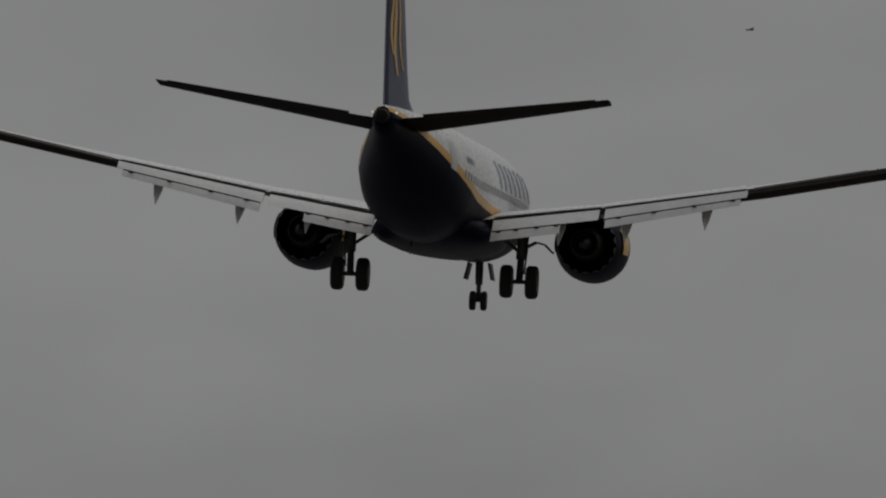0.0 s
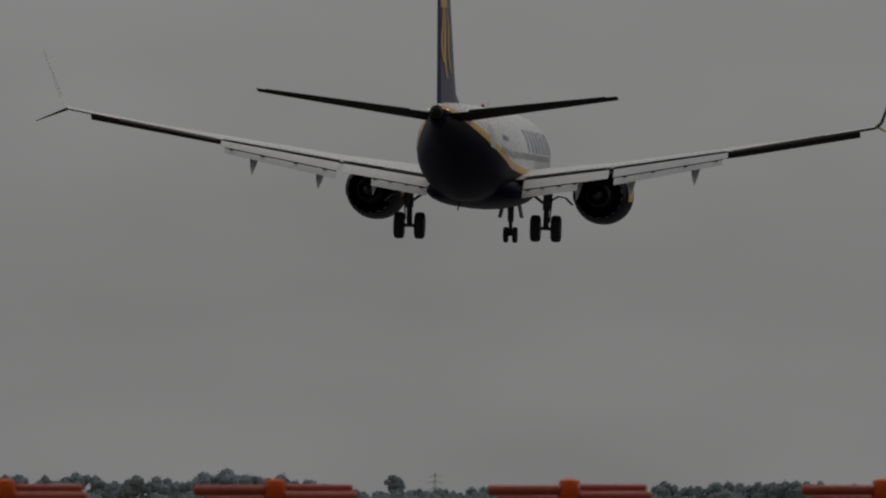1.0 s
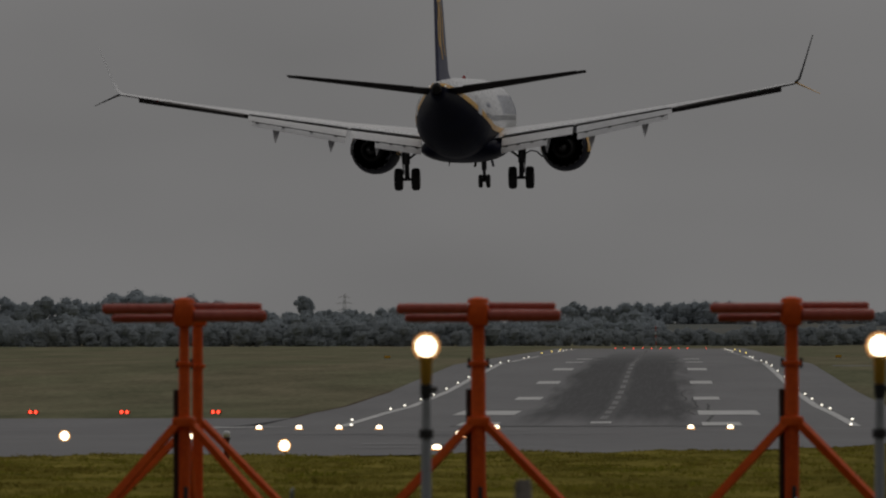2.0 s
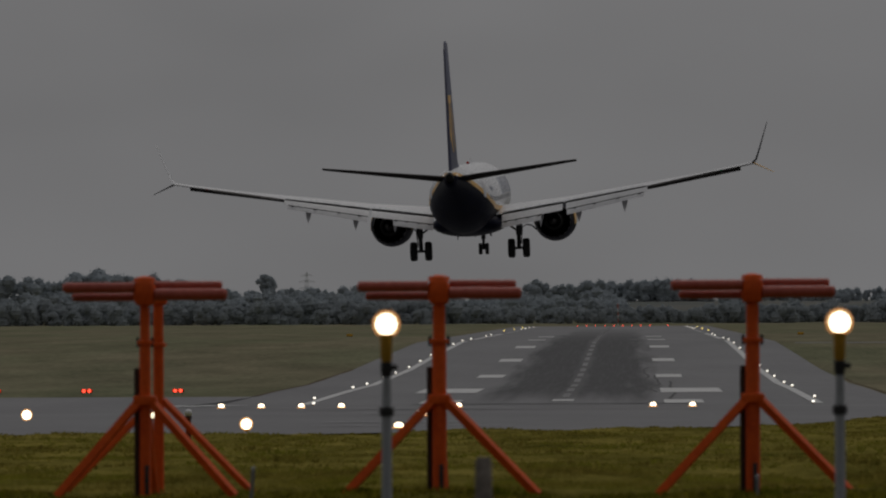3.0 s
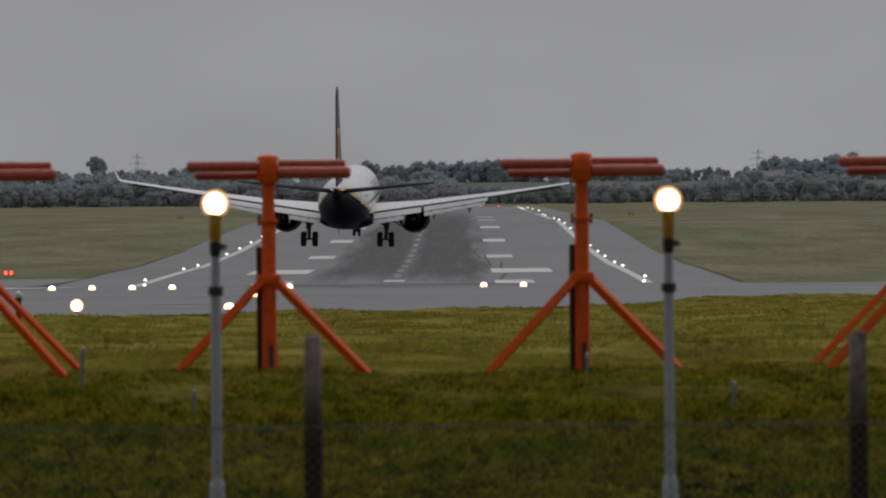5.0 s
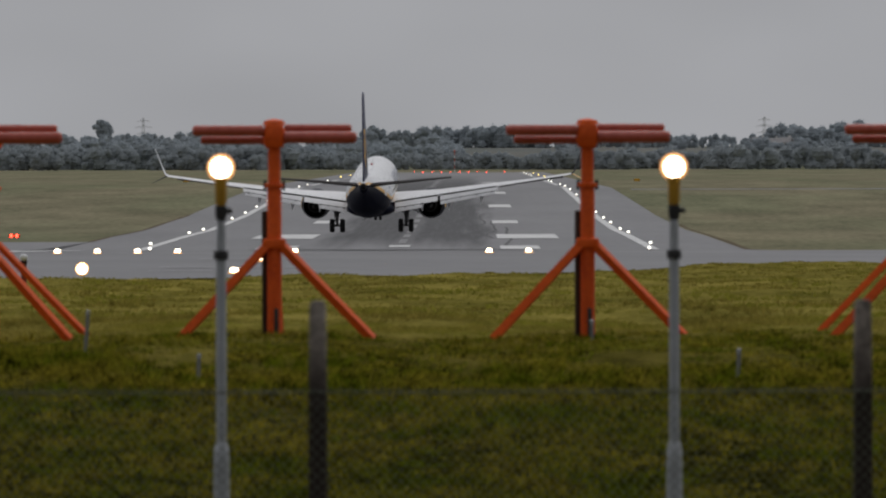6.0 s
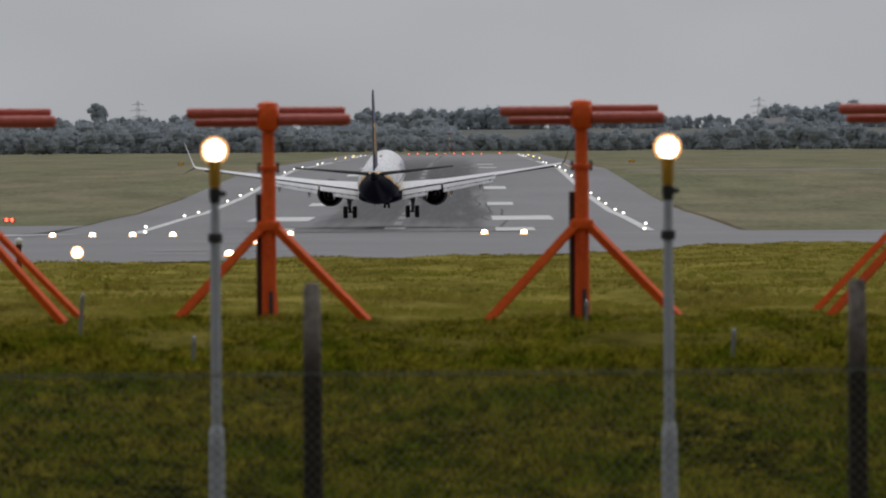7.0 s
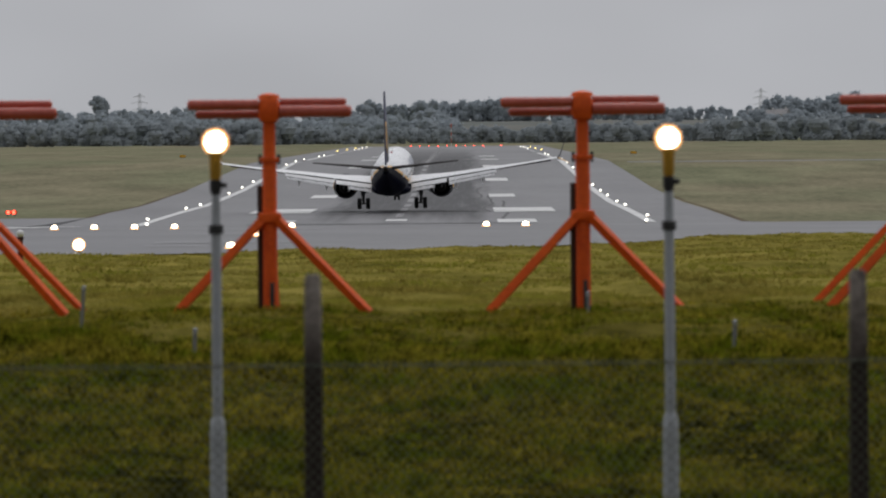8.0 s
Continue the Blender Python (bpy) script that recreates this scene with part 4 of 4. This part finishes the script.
def hull_patch(name, y0, y1, a0, a1, material, parent, out=0.012, label="", ny=4, na=3, slant=0.0):
    rings = [[hull(y0 + (y1 - y0) * i / ny + slant * j / na, a0 + (a1 - a0) * j / na, out) for j in range(na + 1)] for i in range(ny + 1)]
    return part(name, loft(rings, closed=False), material, parent, label)


def skin_band(name, lo, hi, material, plane, label=""):
    ys = [19.6, 19.45, 19.3, 19.0, 18.7, 18.2, 17.6, 16.8, 16.0, 15, 13.8, 12.4, 11, 8, 5, 2, -2, -5, -6.3, -7.5, -8.7, -10, -11.2, -12.5, -13.7, -15, -16, -17, -17.6, -18.2, -18.5]
    bm = bmesh.new()
    loft([[hull(y, lo(y) + (hi(y) - lo(y)) * k / 20) for k in range(21)] for y in ys], closed=False, bm=bm)
    return part(name, bm, material, plane, label)


def airfoil(le, te, thick, up):
    le, te, up = Vector(le), Vector(te), Vector(up)
    c = te - le
    shape = ((1, 0.04), (0.75, 0.5), (0.45, 0.95), (0.25, 1.0), (0.1, 0.72), (0.025, 0.38), (0, 0))
    return [le + c * f + up * thick * 0.5 * h for f, h in shape] + [le + c * f - up * thick * 0.5 * h for f, h in shape[-2::-1]]


def lifting(name, secs, material, parent, up=(0, 0, 1), label="", under=None):
    ob = part(name, loft([airfoil(*s, up) for s in secs]), material, parent, label)
    # downward faces take the dark colour that stands for their shade
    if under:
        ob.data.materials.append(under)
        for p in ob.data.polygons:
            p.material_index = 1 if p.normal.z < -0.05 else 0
    return ob


SPAN_X = (1.2, 1.9, 5.8, 10.5, 13.6, 16.7)
LE_Y = (6.4, 6.0, 2.9, 0.25, -1.5, -3.3)
TE_Y = (-1.0, -1.0, -1.15, -2.45, -3.75, -4.95)
WING_Z = (2.52, 2.6, 3.12, 3.86, 4.37, 4.93)
THICK = (0.6, 0.56, 0.36, 0.25, 0.18, 0.14)


def along(x, table):
    return float(np.interp(x, SPAN_X, table))


def wing_point(x, f, s, dz=0.0):
    le, te = along(x, LE_Y), along(x, TE_Y)
    tilt = 0.035 * (le - te) * (0.5 - f) if x < 11 else 0
    return Vector((s * x, le + (te - le) * f, along(x, WING_Z) + tilt + dz))


def flap(name, x0, x1, s, plane, back, drop, chords, angle, thick):
    """A panel behind the wing's trailing edge, hung by (back, drop) at both of its ends."""
    secs = []
    for x, c, dy, dz in zip((x0, x1), chords, back, drop):
        p = wing_point(x, 1.0, s) + Vector((0, -dy, -dz))
        secs.append((p, p + Vector((0, -c * math.cos(radians(angle)), -c * math.sin(radians(angle)))), thick))
    return lifting(name, secs, WING_GREY, plane)


def double_flap(x0, x1, a0, a1, s, plane, chords, aft):
    """A main flap with a smaller aft flap, a dark strip as the gap's shade, and hinge brackets."""
    main = flap("fore_flap", x0, x1, s, plane, (-0.05, -0.05), (0.06, 0.06), chords, 27, 0.13)
    ends = []
    for x in (a0, a1):
        c = float(np.interp(x, (x0, x1), chords)) * 0.96
        ends.append((c * math.cos(radians(27)) - 0.05, c * math.sin(radians(27)) + 0.06))
    flap("aft_flap", a0, a1, s, plane, [e[0] + 0.03 for e in ends], [e[1] + 0.05 for e in ends], aft, 38, 0.07)
    rings = []
    for x, (dy, dz) in zip((a0, a1), ends):
        p = wing_point(x, 1.0, s) + Vector((0, -dy, -dz))
        rings.append([p + Vector((0, oy, oz)) for oy, oz in ((0.05, 0.0), (-0.06, -0.01), (-0.06, -0.05), (0.05, -0.06))])
    part("aft_gap_shade", loft(rings), DARK, main)
    for k in (0.1, 0.36, 0.66, 0.94):
        x = a0 + (a1 - a0) * k
        dy, dz = (ends[0][q] + (ends[1][q] - ends[0][q]) * k for q in (0, 1))
        part("hinge_bracket", block(wing_point(x, 1.0, s) + Vector((0, -dy - 0.07, -dz - 0.05)), (0.16, 0.14, 0.07), 0.01), DARK, main)


def build_wing(plane, s):
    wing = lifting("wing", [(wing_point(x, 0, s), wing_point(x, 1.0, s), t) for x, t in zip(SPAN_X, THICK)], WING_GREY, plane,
                   label="swept pale grey wing, shade of its underside painted dark", under=WING_SHADE)
    part("leading_edge", rod([wing_point(x, -0.004, s, -0.02) for x in SPAN_X[1:]], [0.16, 0.1, 0.07, 0.05, 0.04], 8), SKIN, wing)
    # lowered slats ahead of the leading edge
    for x0, x1 in ((6.4, 11.0), (11.0, 16.0)):
        secs = [(wing_point(x, 0, s) + Vector((0, 0.32, -0.28)), wing_point(x, 0, s) + Vector((0, -0.2, 0.06)), 0.09) for x in (x0, x1)]
        lifting("slat", secs, WING_SHADE, wing)
    double_flap(2.0, 5.55, 2.0, 4.3, s, plane, (0.86, 0.8), (0.52, 0.48))
    double_flap(5.75, 10.55, 5.8, 10.35, s, plane, (0.76, 0.5), (0.48, 0.33))
    # dark strip as painted shade in the slot between the wing's trailing edge and the flaps
    for x0, x1 in ((2.0, 5.6), (5.7, 10.5)):
        rings = []
        for x in (x0, x1):
            p = wing_point(x, 1.0, s)
            rings.append([p + Vector((0, dy, dz)) for dy, dz in ((0.12, 0.02), (-0.02, 0.02), (-0.02, -0.035), (0.12, -0.05))])
        part("flap_gap_shade", loft(rings), DARK, wing)
    flap("aileron", 10.75, 14.6, s, plane, (-0.02, -0.02), (0.03, 0.03), (0.32, 0.28), 6, 0.12).data.materials[0] = WING_SHADE
    # raised spoiler line along the flap's front
    for x0, x1 in ((2.0, 3.8), (3.84, 5.6), (5.7, 7.2), (7.24, 8.8), (8.84, 10.45)):
        secs = [(wing_point(x, 0.84, s, 0.14), wing_point(x, 0.985, s, 0.085), 0.04) for x in (x0, x1)]
        lifting("spoiler", secs, WHITE, wing)
    for x, size in ((4.25, 0.75), (6.5, 1.0), (9.2, 0.9)):
        p = wing_point(x, 0.72, s, -0.12)
        q = wing_point(x, 1.0, s) + Vector((0, -0.85 * size, -0.72 - 0.58 * size))
        rings = []
        for f, w, h in ((0, 0.04, 0.05), (0.3, 0.14, 0.14), (0.55, 0.21, 0.16), (0.8, 0.13, 0.1), (1, 0.012, 0.012)):
            c = p.lerp(q, f) + Vector((0, 0, 0.1 * math.sin(math.pi * f)))
            rings.append([c + Vector((w * size * dx, 0, h * size * dz)) for dx, dz in ((-0.8, 1), (0.8, 1), (1, 0.75), (0.7, -0.2), (0.15, -1), (-0.15, -1), (-0.7, -0.2), (-1, 0.75))])
        part("flap_fairing", loft(rings), WING_GREY, plane)
    # split winglet
    tip = wing_point(16.7, 0, s)
    up = [(tip + Vector((s * dx, dy, dz)), tip + Vector((s * dx, dy - c, dz)), t) for dx, dy, dz, c, t in
          ((0, 0, 0, 1.65, 0.16), (0.22, -0.3, 0.2, 1.35, 0.12), (0.42, -0.75, 0.75, 1.0, 0.09), (0.95, -2.0, 2.35, 0.42, 0.04))]
    lifting("upper_winglet", up, WHITE if s < 0 else NAVY, plane, (s * 0.93, 0, -0.36), "upper blade of the split winglet")
    dn = [(tip + Vector((s * dx, dy, dz)), tip + Vector((s * dx, dy - c, dz)), t) for dx, dy, dz, c, t in
          ((0.05, -0.3, 0.02, 1.2, 0.12), (0.4, -0.7, -0.14, 0.85, 0.09), (1.26, -1.6, -0.55, 0.3, 0.03))]
    lifting("lower_winglet", dn, YELLOW if s > 0 else NAVY, plane, (s * 0.4, 0, 0.9), "lower blade of the split winglet")
    bm = bmesh.new()
    bmesh.ops.create_uvsphere(bm, u_segments=10, v_segments=8, radius=0.045, matrix=Matrix.Translation(wing_point(14.9, 1.0, s, -0.02)))
    part("wing_tip_lamp", bm, LENS_GREEN if s > 0 else LENS_RED, plane)


def build_engine(plane, s):
    x, z = s * 4.83, 1.93
    nac = part("nacelle", turned([(7.2, 0.86), (7.45, 0.98), (7.4, 1.08), (7.1, 1.16), (6.2, 1.235), (5.0, 1.24), (4.0, 1.17), (3.2, 1.05), (3.05, 1.02), (3.05, 0.97),
                                  (3.6, 1.0), (5.5, 0.92)], 40, "y", (x, 0, z)), NAVY, plane, "dark blue engine nacelle")
    bm = bmesh.new()
    n = 18
    for k in range(n):
        a0, a1, am = (2 * math.pi * (k + d) / n for d in (0, 1, 0.5))
        ring = [(x + r * math.cos(a), y, z + r * math.sin(a)) for a, y, r in ((a0, 3.06, 1.02), (a1, 3.06, 1.02), (am, 2.72, 0.94))]
        inner = [(x + r * math.cos(a), y, z + r * math.sin(a)) for a, y, r in ((a0, 3.06, 0.985), (a1, 3.06, 0.985), (am, 2.72, 0.925))]
        vo, vi = [bm.verts.new(p) for p in ring], [bm.verts.new(p) for p in inner]
        bm.faces.new(vo)
        bm.faces.new(vi)
        bm.faces.new((vo[0], vo[2], vi[2], vi[0]))
        bm.faces.new((vo[1], vo[2], vi[2], vi[1]))
    part("chevron_rim", bm, SOOT, nac, smooth=False)
    part("core_cowl", turned([(5.6, 0.7), (3.6, 0.68), (2.5, 0.52), (2.1, 0.46), (2.1, 0.42), (2.6, 0.4)], 28, "y", (x, 0, z)), SOOT, nac)
    part("exhaust_plug", turned([(3.0, 0.3), (2.2, 0.27), (1.6, 0.13), (1.3, 0.03)], 20, "y", (x, 0, z)), SOOT, nac)
    part("fan_disc", turned([(5.5, 0.93), (5.52, 0.93)], 28, "y", (x, 0, z)), SOOT, nac)
    part("inlet_lip", turned([(7.2, 0.87), (7.46, 0.985), (7.41, 1.085), (7.25, 1.13)], 40, "y", (x, 0, z)), SKIN, nac, "polished metal inlet lip")
    # painted panels on both sides
    for e in (-1, 1):
        rings = []
        for k in range(7):
            a = radians(-12 + 7 * k)
            rings.append([(x + e * 1.247 * math.cos(a) * f, y, z + 1.247 * math.sin(a) * f) for y, f in ((5.6, 1.0), (4.6, 1.0), (3.9, 0.955))])
        part("side_panel", loft(rings, closed=False), YELLOW, nac, "yellow painted panel")
    secs = [(Vector((x, 5.9, z + 1.1)), Vector((x, 1.2, z + 0.75)), 0.34), (Vector((x, 3.6, 2.98)), Vector((x, -0.6, 2.85)), 0.3)]
    lifting("pylon", secs, WING_GREY, plane, (1, 0, 0))


def build_wheel(parent, x, y, z, r, w):
    tyre = part("wheel", turned([(-w / 2, r * 0.62), (-w / 2, r * 0.86), (-w * 0.38, r * 0.97), (-w * 0.15, r), (w * 0.15, r), (w * 0.38, r * 0.97), (w / 2, r * 0.86), (w / 2, r * 0.62)],
                                32, "x", (x, y, z)), TYRE, parent)
    part("rim", turned([(-w * 0.52, r * 0.2), (-w * 0.5, r * 0.6), (w * 0.5, r * 0.6), (w * 0.52, r * 0.2)], 20, "x", (x, y, z)), STEEL, tyre)


def build_gear(plane):
    for s in (-1, 1):
        leg = part("main_gear_leg", rod([(s * 2.95, 0.1, 2.5), (s * 2.9, 0.04, 1.45), (s * 2.88, 0.02, 1.2)], [0.2, 0.19, 0.17], 14), STEEL, plane)
        part("piston", rod([(s * 2.88, 0.02, 1.25), (s * 2.86, 0, 0.45)], 0.12, 12), STEEL, leg)
        part("axle", rod([(s * 2.86 - 0.62, 0, 0.45), (s * 2.86 + 0.62, 0, 0.45)], 0.075, 10), STEEL, leg)
        part("torque_link", rod([(s * 2.88, -0.1, 1.3), (s * 2.88, -0.38, 0.88), (s * 2.87, -0.08, 0.5)], [0.07, 0.05, 0.06], 8), STEEL, leg)
        part("side_strut", rod([(s * 2.88, 0.05, 1.4), (s * 1.8, 0.2, 2.2)], 0.06, 10), STEEL, leg)
        part("drag_hose", rod([(s * 2.98, -0.12, 2.3), (s * 3.1, -0.14, 1.6), (s * 3.02, -0.1, 0.7)], 0.03, 6), DARK, leg)
        for d in (-0.43, 0.43):
            build_wheel(plane, s * 2.86 + d, 0, 0.45, 0.56, 0.4)
        rings = []
        for f, dx, z in ((0, 0.12, 1.62), (0.3, 0.4, 1.78), (0.6, 0.7, 1.72), (1, 0.98, 1.45)):
            rings.append([(s * (2.95 + dx), y, z + dz) for y, dz in ((0.7, 0), (0.7, 0.05), (-0.3, 0.05), (-0.3, 0))])
        part("gear_door", loft(rings), NAVY, plane, "curved outer gear door")
    leg = part("nose_gear_leg", rod([(0, 15.4, 1.75), (0, 15.55, 0.75)], [0.15, 0.13], 12), STEEL, plane)
    part("piston", rod([(0, 15.54, 0.85), (0, 15.59, 0.17)], 0.085, 10), STEEL, leg)
    part("axle", rod([(-0.3, 15.59, 0.17), (0.3, 15.59, 0.17)], 0.05, 8), STEEL, leg)
    part("drag_brace", rod([(0, 15.5, 0.95), (0, 16.4, 1.7)], 0.06, 8), STEEL, leg)
    part("taxi_lamp", turned([(0, 0.1), (0.06, 0.11), (0.12, 0.04)], 12, "y", (0, 15.62, 1.0)), SKIN, leg)
    for d in (-0.2, 0.2):
        build_wheel(plane, d, 15.59, 0.17, 0.345, 0.21)
        part("nose_gear_door", block((d * 2.1, 15.6, 1.22), (0.04, 1.5, 0.62), 0.01, pose(0, 0, 0, 0, math.copysign(12, -d))), NAVY, plane)


def build_tail(plane):
    for s in (-1, 1):
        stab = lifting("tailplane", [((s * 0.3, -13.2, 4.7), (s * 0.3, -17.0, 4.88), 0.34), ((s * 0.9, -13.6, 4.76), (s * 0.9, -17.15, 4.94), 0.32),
                                     ((s * 7.1, -17.75, 5.58), (s * 7.1, -19.35, 5.66), 0.12)], TAIL_SHADE, plane, label="swept tailplane, its shade painted dark grey")
        lifting("elevator", [((s * 1.2, -17.1, 4.97), (s * 1.2, -18.0, 5.0), 0.13), ((s * 6.7, -19.1, 5.61), (s * 6.7, -19.6, 5.63), 0.06)], TAIL_SHADE, stab)
        part("tail_lamp", turned([(-0.04, 0.01), (-0.02, 0.035), (0.05, 0.04)], 12, "y", (s * 0.38, -17.95, 5.02)), LENS_CLEAR, plane)
    fin = lifting("fin", [((0, -8.6, 5.3), (0, -17.6, 5.1), 0.26), ((0, -11.4, 5.75), (0, -17.75, 5.6), 0.34), ((0, -12.6, 6.6), (0, -17.95, 6.6), 0.38), ((0, -17.1, 12.35), (0, -19.45, 12.35), 0.2),
                          ((0, -17.7, 12.52), (0, -19.4, 12.52), 0.08)], FIN_LIT_BLUE, plane, (1, 0, 0), "dark blue fin with a yellow emblem")
    lifting("rudder", [((0, -17.45, 5.2), (0, -17.95, 5.15), 0.2), ((0, -19.2, 12.1), (0, -19.7, 12.1), 0.1)], FIN_LIT_BLUE, fin, (1, 0, 0))
    # plain curved yellow shapes of the emblem, on both faces
    for s in (-1, 1):
        def face(f, z):
            k = (z - 6.6) / 5.75
            le, te = -12.6 - 4.5 * k, -17.95 - 1.5 * k
            t = (0.38 - 0.18 * k) * 0.5
            h = float(np.interp(f, [0, 0.1, 0.25, 0.45, 0.75, 1], [0, 0.72, 1.0, 0.95, 0.5, 0.1]))
            return Vector((s * (t * h + 0.015), le + (te - le) * f, z))
        for f0, f1, wide, z0, z1 in ((0.62, 0.72, 0.11, 6.3, 9.2), (0.78, 0.82, 0.1, 6.9, 9.3), (0.42, 0.58, 0.07, 6.5, 9.0)):
            rings = []
            for k in range(13):
                z = z0 + (z1 - z0) * k / 12
                f = f0 + (f1 - f0) * k / 12 + 0.05 * math.sin(k * 0.5)
                w = wide * (0.35 + 0.65 * math.sin(math.pi * (0.12 + 0.8 * k / 12)))
                rings.append([face(f, z), face(f + w, z)])
            part("emblem", loft(rings, closed=False), YELLOW, fin, "plain yellow shape")
        rings = [[face(0.55, z), face(0.98, z)] for z in (9.05, 9.2, 9.4, 9.5)]
        part("emblem", loft(rings, closed=False), YELLOW, fin, "plain yellow shape")


def build_airliner():
    plane = thing("airliner", "white and dark blue twin-engine airliner landing, wheels down", "airplane")
    skin_band("upper_fuselage", lambda y: line_angle(y) + stripe_width(y), lambda y: 360 - line_angle(y) - stripe_width(y), WHITE, plane, "white upper fuselage")
    skin_band("belly", lambda y: -line_angle(y), lambda y: line_angle(y), NAVY, plane, "dark blue glossy belly")
    for s in (-1, 1):
        skin_band("stripe", lambda y: s * line_angle(y), lambda y: s * (line_angle(y) + stripe_width(y)), YELLOW, plane, "golden yellow stripe")
    part("tail_cone", turned([(-18.75, 0.12), (-18.7, 0.2), (-18.4, 0.27)], 20, "y", (0, 0, 4.88)), SOOT, plane, "sooty exhaust cone")
    part("wing_fairing", loft([[Vector((w * math.cos(a), y, z + h * math.sin(a))) for a in (2 * math.pi * k / 24 for k in range(24))] for y, z, w, h in
                               ((8.4, 1.9, 0.5, 0.3), (6.6, 1.9, 1.75, 0.62), (3, 1.92, 2.1, 0.72), (-1, 1.95, 2.1, 0.72), (-3.8, 2.0, 1.7, 0.62), (-5.8, 2.05, 0.5, 0.35))]), NAVY, plane)
    for s in (-1, 1):
        build_wing(plane, s)
        build_engine(plane, s)
        # lettering becomes plain slanted bars
        for k in range(7):
            hull_patch("letter_bar", 13.6 - 1.75 * k, 12.9 - 1.75 * k, s * 95, s * 124, LETTER, plane, slant=-0.25 * s * s)
        for k in range(5):
            hull_patch("small_letter_bar", -6.6 - 0.36 * k, -6.85 - 0.36 * k, s * 104, s * 110, LETTER, plane, ny=1, na=1)
        for k in range(44):
            hull_patch("cabin_window", 12.9 - 0.5 * k, 12.65 - 0.5 * k, s * 86, s * 93.5, GLASS, plane, 0.008, ny=1, na=1)
        hull_patch("door_outline", -10.2, -10.95, s * 84, s * 118, WING_GREY, plane, 0.008, ny=2, na=4)
    part("beacon", turned([(5.44, 0.1), (5.52, 0.09), (5.6, 0.04), (5.62, 0.01)], 12, "z", (0, 1.0, 0)), LENS_RED, plane)
    part("antenna_blade", loft([airfoil((0, 4.0, 5.44), (0, 3.4, 5.44), 0.05, (1, 0, 0)), airfoil((0, 3.7, 5.8), (0, 3.4, 5.8), 0.03, (1, 0, 0))]), WHITE, plane)
    part("drain_mast", rod([(-0.5, -3.2, 1.5), (-0.5, -3.6, 1.1)], [0.05, 0.02], 6), SKIN, plane)
    build_gear(plane)
    build_tail(plane)
    return plane


airliner = build_airliner()

# seconds, place of the main wheels, heading, nose-up and bank in degrees
FLIGHT = [
    (0, -13.71, 257.63, 15.98, 2.74, 1.62, 3.22),
    (0.5, -12.75, 289.06, 13.67, 2.74, 1.91, 2.68),
    (1, -11.80, 320.59, 11.38, 3.22, 1.86, 1.65),
    (1.5, -10.82, 352.51, 9.12, 2.63, 1.77, 0.84),
    (1.7, -10.55, 365.22, 8.36, 2.47, 1.73, 0.22),
    (2.8, -9.56, 435.76, 3.74, 1.92, 1.49, -2.24),
    (3, -9.38, 448.50, 2.96, 1.82, 1.67, -1.83),
    (3.5, -9.28, 480.16, 0.91, 2.06, 2.11, -0.56),
    (4, -9.09, 511.77, -1.04, 2.03, 2.55, 0.77),
    (4.5, -8.83, 543.46, -2.82, 1.96, 2.61, 0.86),
    (4.7, -8.69, 556.18, -3.47, 1.88, 2.63, 0.87),
    (5.8, -8.32, 627.2, -5.87, 1.36, 3.4, -0.05),
    (6, -8.01, 640.07, -6.43, 1.27, 3.47, -0.22),
    (6.5, -7.73, 672.65, -7.02, 1.33, 3.26, -0.20),
    (7, -7.50, 705.35, -7.42, 1.31, 2.98, -0.35),
    (7.5, -7.32, 738.14, -7.67, 1.31, 2.80, -0.75),
    (8, -7.27, 770.95, -8.01, 1.25, 2.84, -0.61),
]


def build_bird(at, turn):
    ob = thing("bird", "small grey bird gliding with spread wings", "bird", "gliding birds", at)
    ob.rotation_euler = (0, 0, radians(turn))
    part("body", rod([(0, 0.2, 0), (0, 0.12, 0.0), (0, -0.05, 0), (0, -0.2, 0.01), (0, -0.3, 0.01)], [0.012, 0.045, 0.05, 0.025, 0.03], 8), FEATHER, ob)
    for s in (-1, 1):
        secs = [((s * 0.03, 0.1, 0.02), (s * 0.03, -0.08, 0.02), 0.02), ((s * 0.2, 0.14, 0.07), (s * 0.2, -0.04, 0.06), 0.015), ((s * 0.42, 0.02, 0.03), (s * 0.42, -0.04, 0.03), 0.008)]
        lifting("wing", secs, FEATHER, ob)
    return ob


bird = build_bird((-4.67, 400, EYE + 38.4), -60)


def motions():
    walk(airliner, [(t, pose(x, y, z + EYE, 0, 0, -yaw) @ pose(0, 0, 0, pitch) @ pose(0, 0, 0, 0, roll)) for t, x, y, z, yaw, pitch, roll in FLIGHT])
    walk(bird, [(t, pose(-4.67 + 9 * t, 400 + 5 * t, EYE + 38.4 + 0.6 * t, 4, -8, -60)) for t in (0, 2, 4, 6, 8)])


motions()
